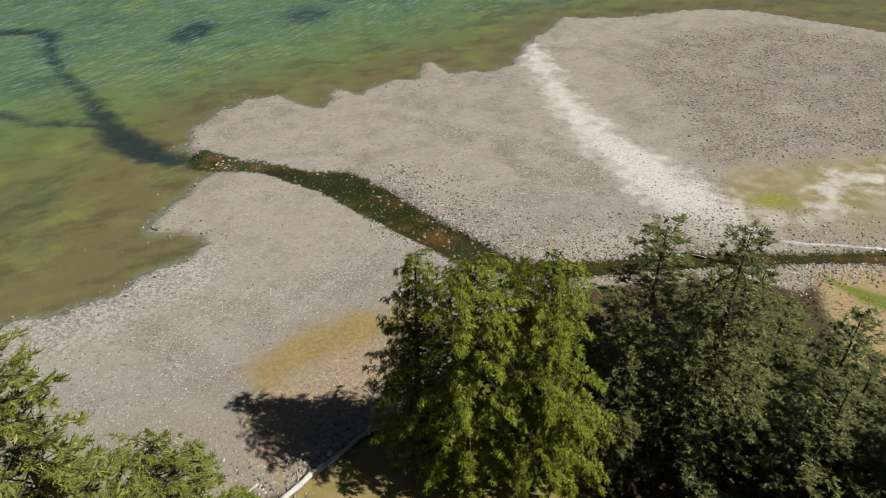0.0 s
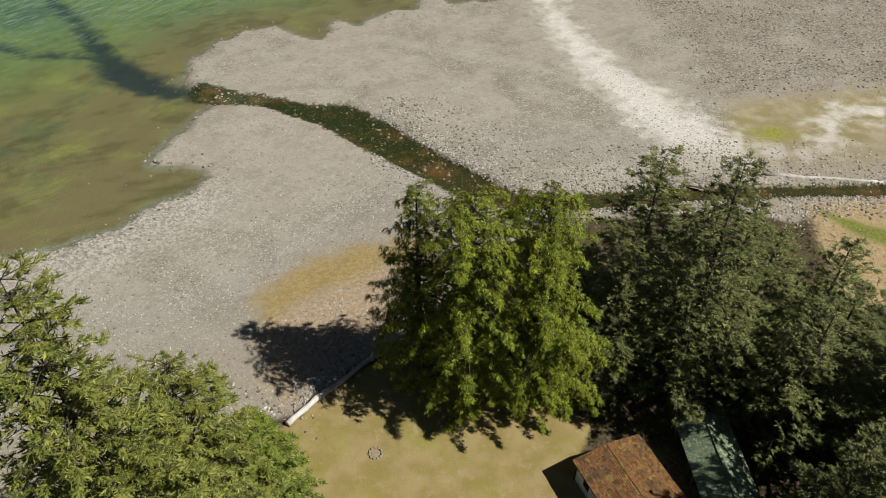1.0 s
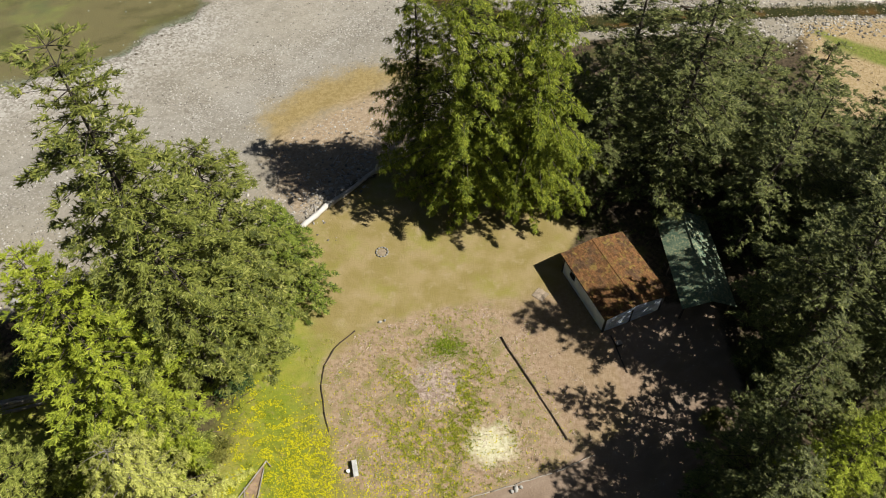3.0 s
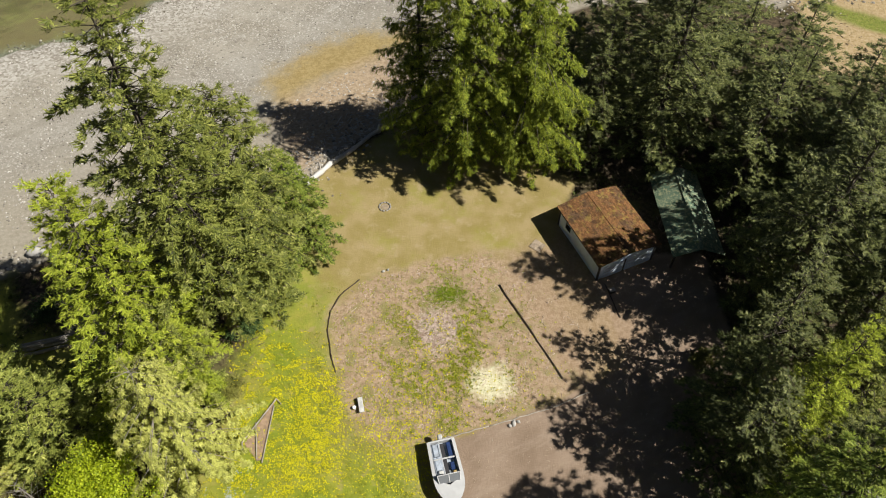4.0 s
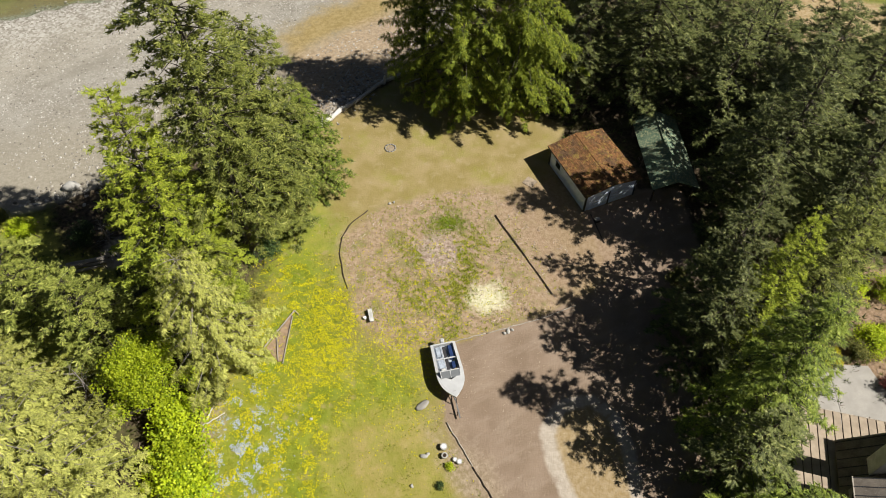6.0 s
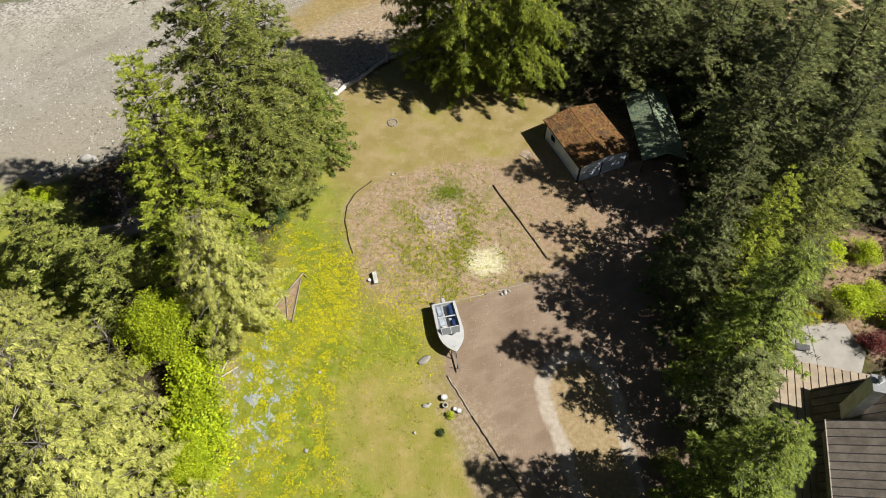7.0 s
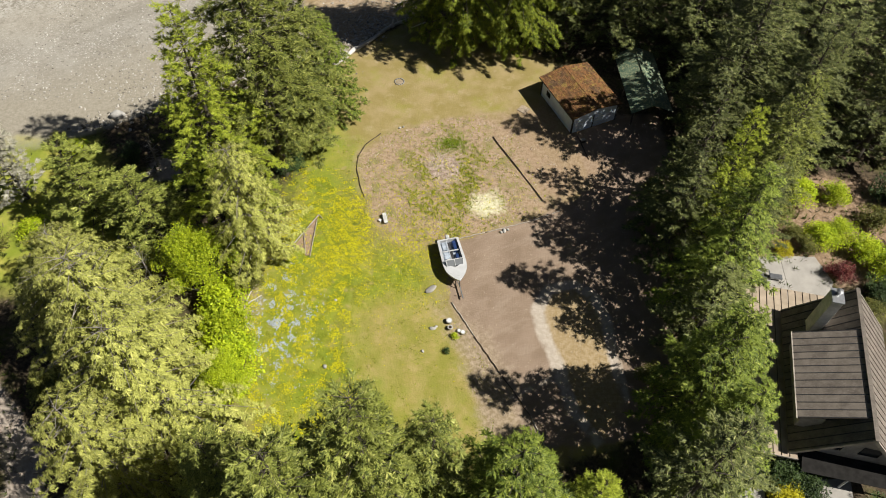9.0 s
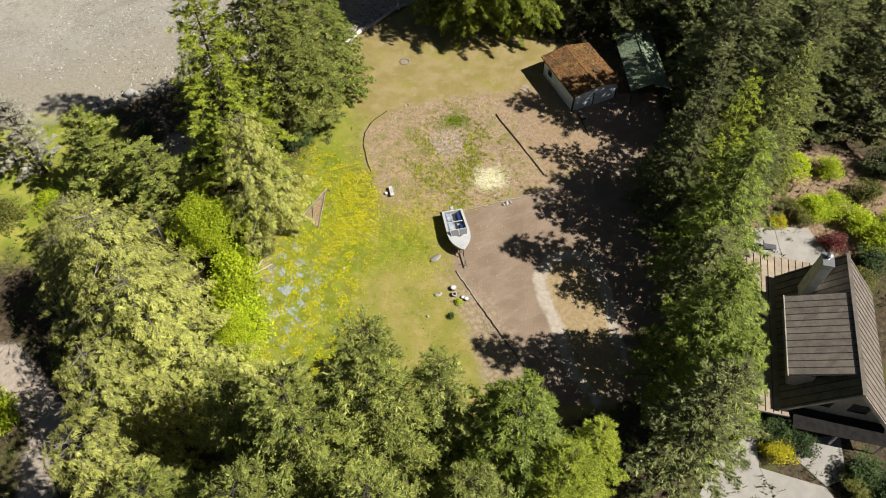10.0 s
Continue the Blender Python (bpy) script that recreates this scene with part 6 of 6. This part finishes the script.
def chance_dandelion(x, y):
    core = smooth((inside_distance(x, y, DAND_CORE) + 1.2) / 2.2) * np.clip(0.55 + 1.4 * wobble(x, y, 1.3, 11), 0.12, 1)
    wide = smooth((inside_distance(x, y, DAND) + 2.5) / 4) * (0.05 + 0.5 * (wobble(x, y, 2.2, 4) > 0.15))
    south = smooth((inside_distance(x, y, LUSH) + 1) / 2) * np.clip(0.01 + 0.9 * np.clip(wobble(x, y, 3.5, 6) * 1.6 + wobble(x, y, 1.1, 2) + 0.15, 0, 1) * smooth((-7.0 - x) / 6), 0, 1) * 0.8
    plot = (inside_distance(x, y, PLOT) > 0) * (wobble(x, y, 2.0, 7) > 0.1) * 0.2 * np.exp(-np.abs(x + 2) / 4) * (y < 24)
    near = np.exp(-np.hypot(x + 5, y - 10) / 3.0) * 0.4
    return np.clip(np.maximum.reduce([core, wide, south, plot, near]), 0, 1) * (inside_distance(x, y, DRIVE) < 0.2)


scatter("dandelions", rs(7), 23000, region(chance_dandelion, -24, 12, -17, 27, 0.036, 0.072, 1.3), flower_shapes, isle_material("dandelion_yellow", (0.46, 0.43, 0.006), (0.66, 0.60, 0.012)), "yellow dandelions in bloom over the grass", "dandelions")
scatter("weeds", rs(8), 18000, region(lambda x, y: np.clip(0.8 * chance_dandelion(x, y) + 0.9 * (inside_distance(x, y, PLOT) > -0.5) * np.clip(wobble(x, y, 1.2, 9) * 1.4 + wobble(x, y, 6.0, 3) - 0.05, 0, 1) * np.exp(-(np.hypot((x - 0.5) / 5, (y - 20) / 6)) ** 2), 0, 1), -24, 14, -17, 33, 0.07, 0.2, 1.5), tuft_shapes, isle_material("weed_green", (0.13, 0.17, 0.015), (0.28, 0.30, 0.04)), "low green weeds and grass tufts", "weeds")
scatter("weeds", rs(18), 6000, region(lambda x, y: np.clip((inside_distance(x, y, PLOT) > 0.3) * np.clip(wobble(x, y, 1.3, 17) * 1.6 + wobble(x, y, 7.0, 3) * 1.4 + 0.2, 0, 1) * np.exp(-np.hypot((x + 0.5) / 5.5, (y - 19) / 7.5) ** 2) * np.where(np.hypot(x - 3.9, y - 16.6) > 1.9, 1, 0.12) * (np.hypot(x + 1.3, y - 22.3) > 2.0), 0, 1), -12, 13, 10, 32, 0.1, 0.28, 1.5), tuft_shapes, isle_material("plot_weed", (0.22, 0.27, 0.02), (0.44, 0.43, 0.05)), "patches of green weeds on the bare plot", "weeds")
scatter("grass_tufts", rs(20), 1100, region(lambda x, y: np.exp(-np.hypot((x + 0.4) / 1.5, (y - 26.4) / 1.0) ** 2), -4, 4, 23, 30, 0.1, 0.26, 1.5), tuft_shapes, isle_material("patch_green", (0.13, 0.21, 0.012), (0.30, 0.37, 0.03)), "bright green clump of grass on the bare plot", "grass")
scatter("grass_tufts", rs(19), 26000, region(lambda x, y: np.clip(np.maximum(smooth((np.maximum(inside_distance(x, y, LUSH), inside_distance(x, y, DAND)) + 1.5) / 3), 0.3 * (wobble(x, y, 5, 3) > 0)) * np.clip(0.45 + 1.3 * wobble(x, y, 2.4, 8), 0, 1) * (inside_distance(x, y, DRIVE) < 0.1), 0, 1), -25, 4, -18, 27, 0.07, 0.19, 1.5), tuft_shapes, isle_material("grass_green", (0.13, 0.19, 0.010), (0.42, 0.42, 0.04)), "fresh green grass tufts on the lush lawn", "grass")
scatter("blue_flowers", rs(9), 3000, region(lambda x, y: np.clip(np.exp(-(np.hypot((x + 18.6) / 2.8, (y + 0.6) / 4.4)) ** 2) * np.clip(wobble(x, y, 3.1, 3) * 1.6 + wobble(x, y, 0.9, 5) * 1.2 - 0.1, 0, 1), 0, 1), -25, -12, -9, 8, 0.035, 0.07, 1.2), flower_shapes, isle_material("flower_blue", (0.28, 0.32, 0.38), (0.44, 0.48, 0.53)), "patch of small pale blue flowers", "flowers")
scatter("wood_chips", rs(10), 2200, region(lambda x, y: np.clip(np.exp(-(np.hypot(x + 1.3, y - 22.3) / 2.4) ** 2) + 0.25 * (inside_distance(x, y, PLOT) > 0) * (wobble(x, y, 4, 2) > 0.1), 0, 1), -12, 13, 10, 32, 0.08, 0.24, 1.5), chip_shapes, isle_material("chip_wood", (0.30, 0.22, 0.17), (0.62, 0.52, 0.45)), "heap of pale wood chips and sticks", "wood chips")
scatter("dry_grass", rs(11), 7000, region(lambda x, y: np.clip(0.35 * smooth((inside_distance(x, y, DRY) + 1) / 2) + 0.8 * smooth((inside_distance(x, y, TANLAND) + 0.5) / 1.5) + 0.5 * np.exp(-np.abs(inside_distance(x, y, BANK) + 4) / 3) * (x < -4), 0, 1), -30, 75, 36, 86, 0.07, 0.2, 1.5), tuft_shapes, isle_material("straw", (0.33, 0.24, 0.10), (0.50, 0.39, 0.20)), "tufts of dry yellow beach grass", "grass")
scatter("drift_twigs", rs(15), 420, region(lambda x, y: np.exp(-(line_distance(x, y, [(-16, 45, 0.5), (-11, 51, 1.5), (-5, 57, 2.0)]) / 2.0) ** 2) * (inside_distance(x, y, BANK) < 0.5), -22, 2, 40, 64, 0.15, 0.7, 2.0), chip_shapes, isle_material("bleached_twig", (0.30, 0.27, 0.23), (0.56, 0.52, 0.47)), "bleached twigs washed up beside the drift logs", "driftwood")
scatter("forest_litter", rs(12), 9000, region(lambda x, y: np.where((inside_distance(x, y, LAWN) < 0.5) & (inside_distance(x, y, BANK) > 0.5) & (inside_distance(x, y, DRIVE) < 0), 0.7, 0.0), -58, 56, -34, 76, 0.12, 0.5, 2.0), chip_shapes, isle_material("twig", (0.08, 0.055, 0.038), (0.24, 0.19, 0.15)), "fallen twigs and bark under the trees", "litter")
scatter("ferns", rs(13), 7000, region(lambda x, y: np.where((inside_distance(x, y, LAWN) < -0.3) & (inside_distance(x, y, BANK) > 1) & (inside_distance(x, y, DRIVE) < -0.5) & (inside_distance(x, y, TANLAND) < -1) & (np.hypot(x - 37, y + 8) > 11), np.clip(0.2 + 1.2 * wobble(x, y, 7, 5), 0, 1), 0.0), -60, 58, -34, 78, 0.25, 0.75, 1.5), tuft_shapes, isle_material("fern_green", (0.035, 0.055, 0.010), (0.13, 0.155, 0.03)), "ferns and undergrowth beneath the trees", "undergrowth")
scatter("leaf_specks", rs(14), 1600, region(lambda x, y: np.where(inside_distance(x, y, DRIVE) > 0.2, 0.4, 0.0), -2, 26, -14, 28, 0.05, 0.13, 1.5), chip_shapes, isle_material("dry_leaf", (0.35, 0.26, 0.17), (0.62, 0.54, 0.44)), "dry leaves scattered on the dirt drive", "leaves")
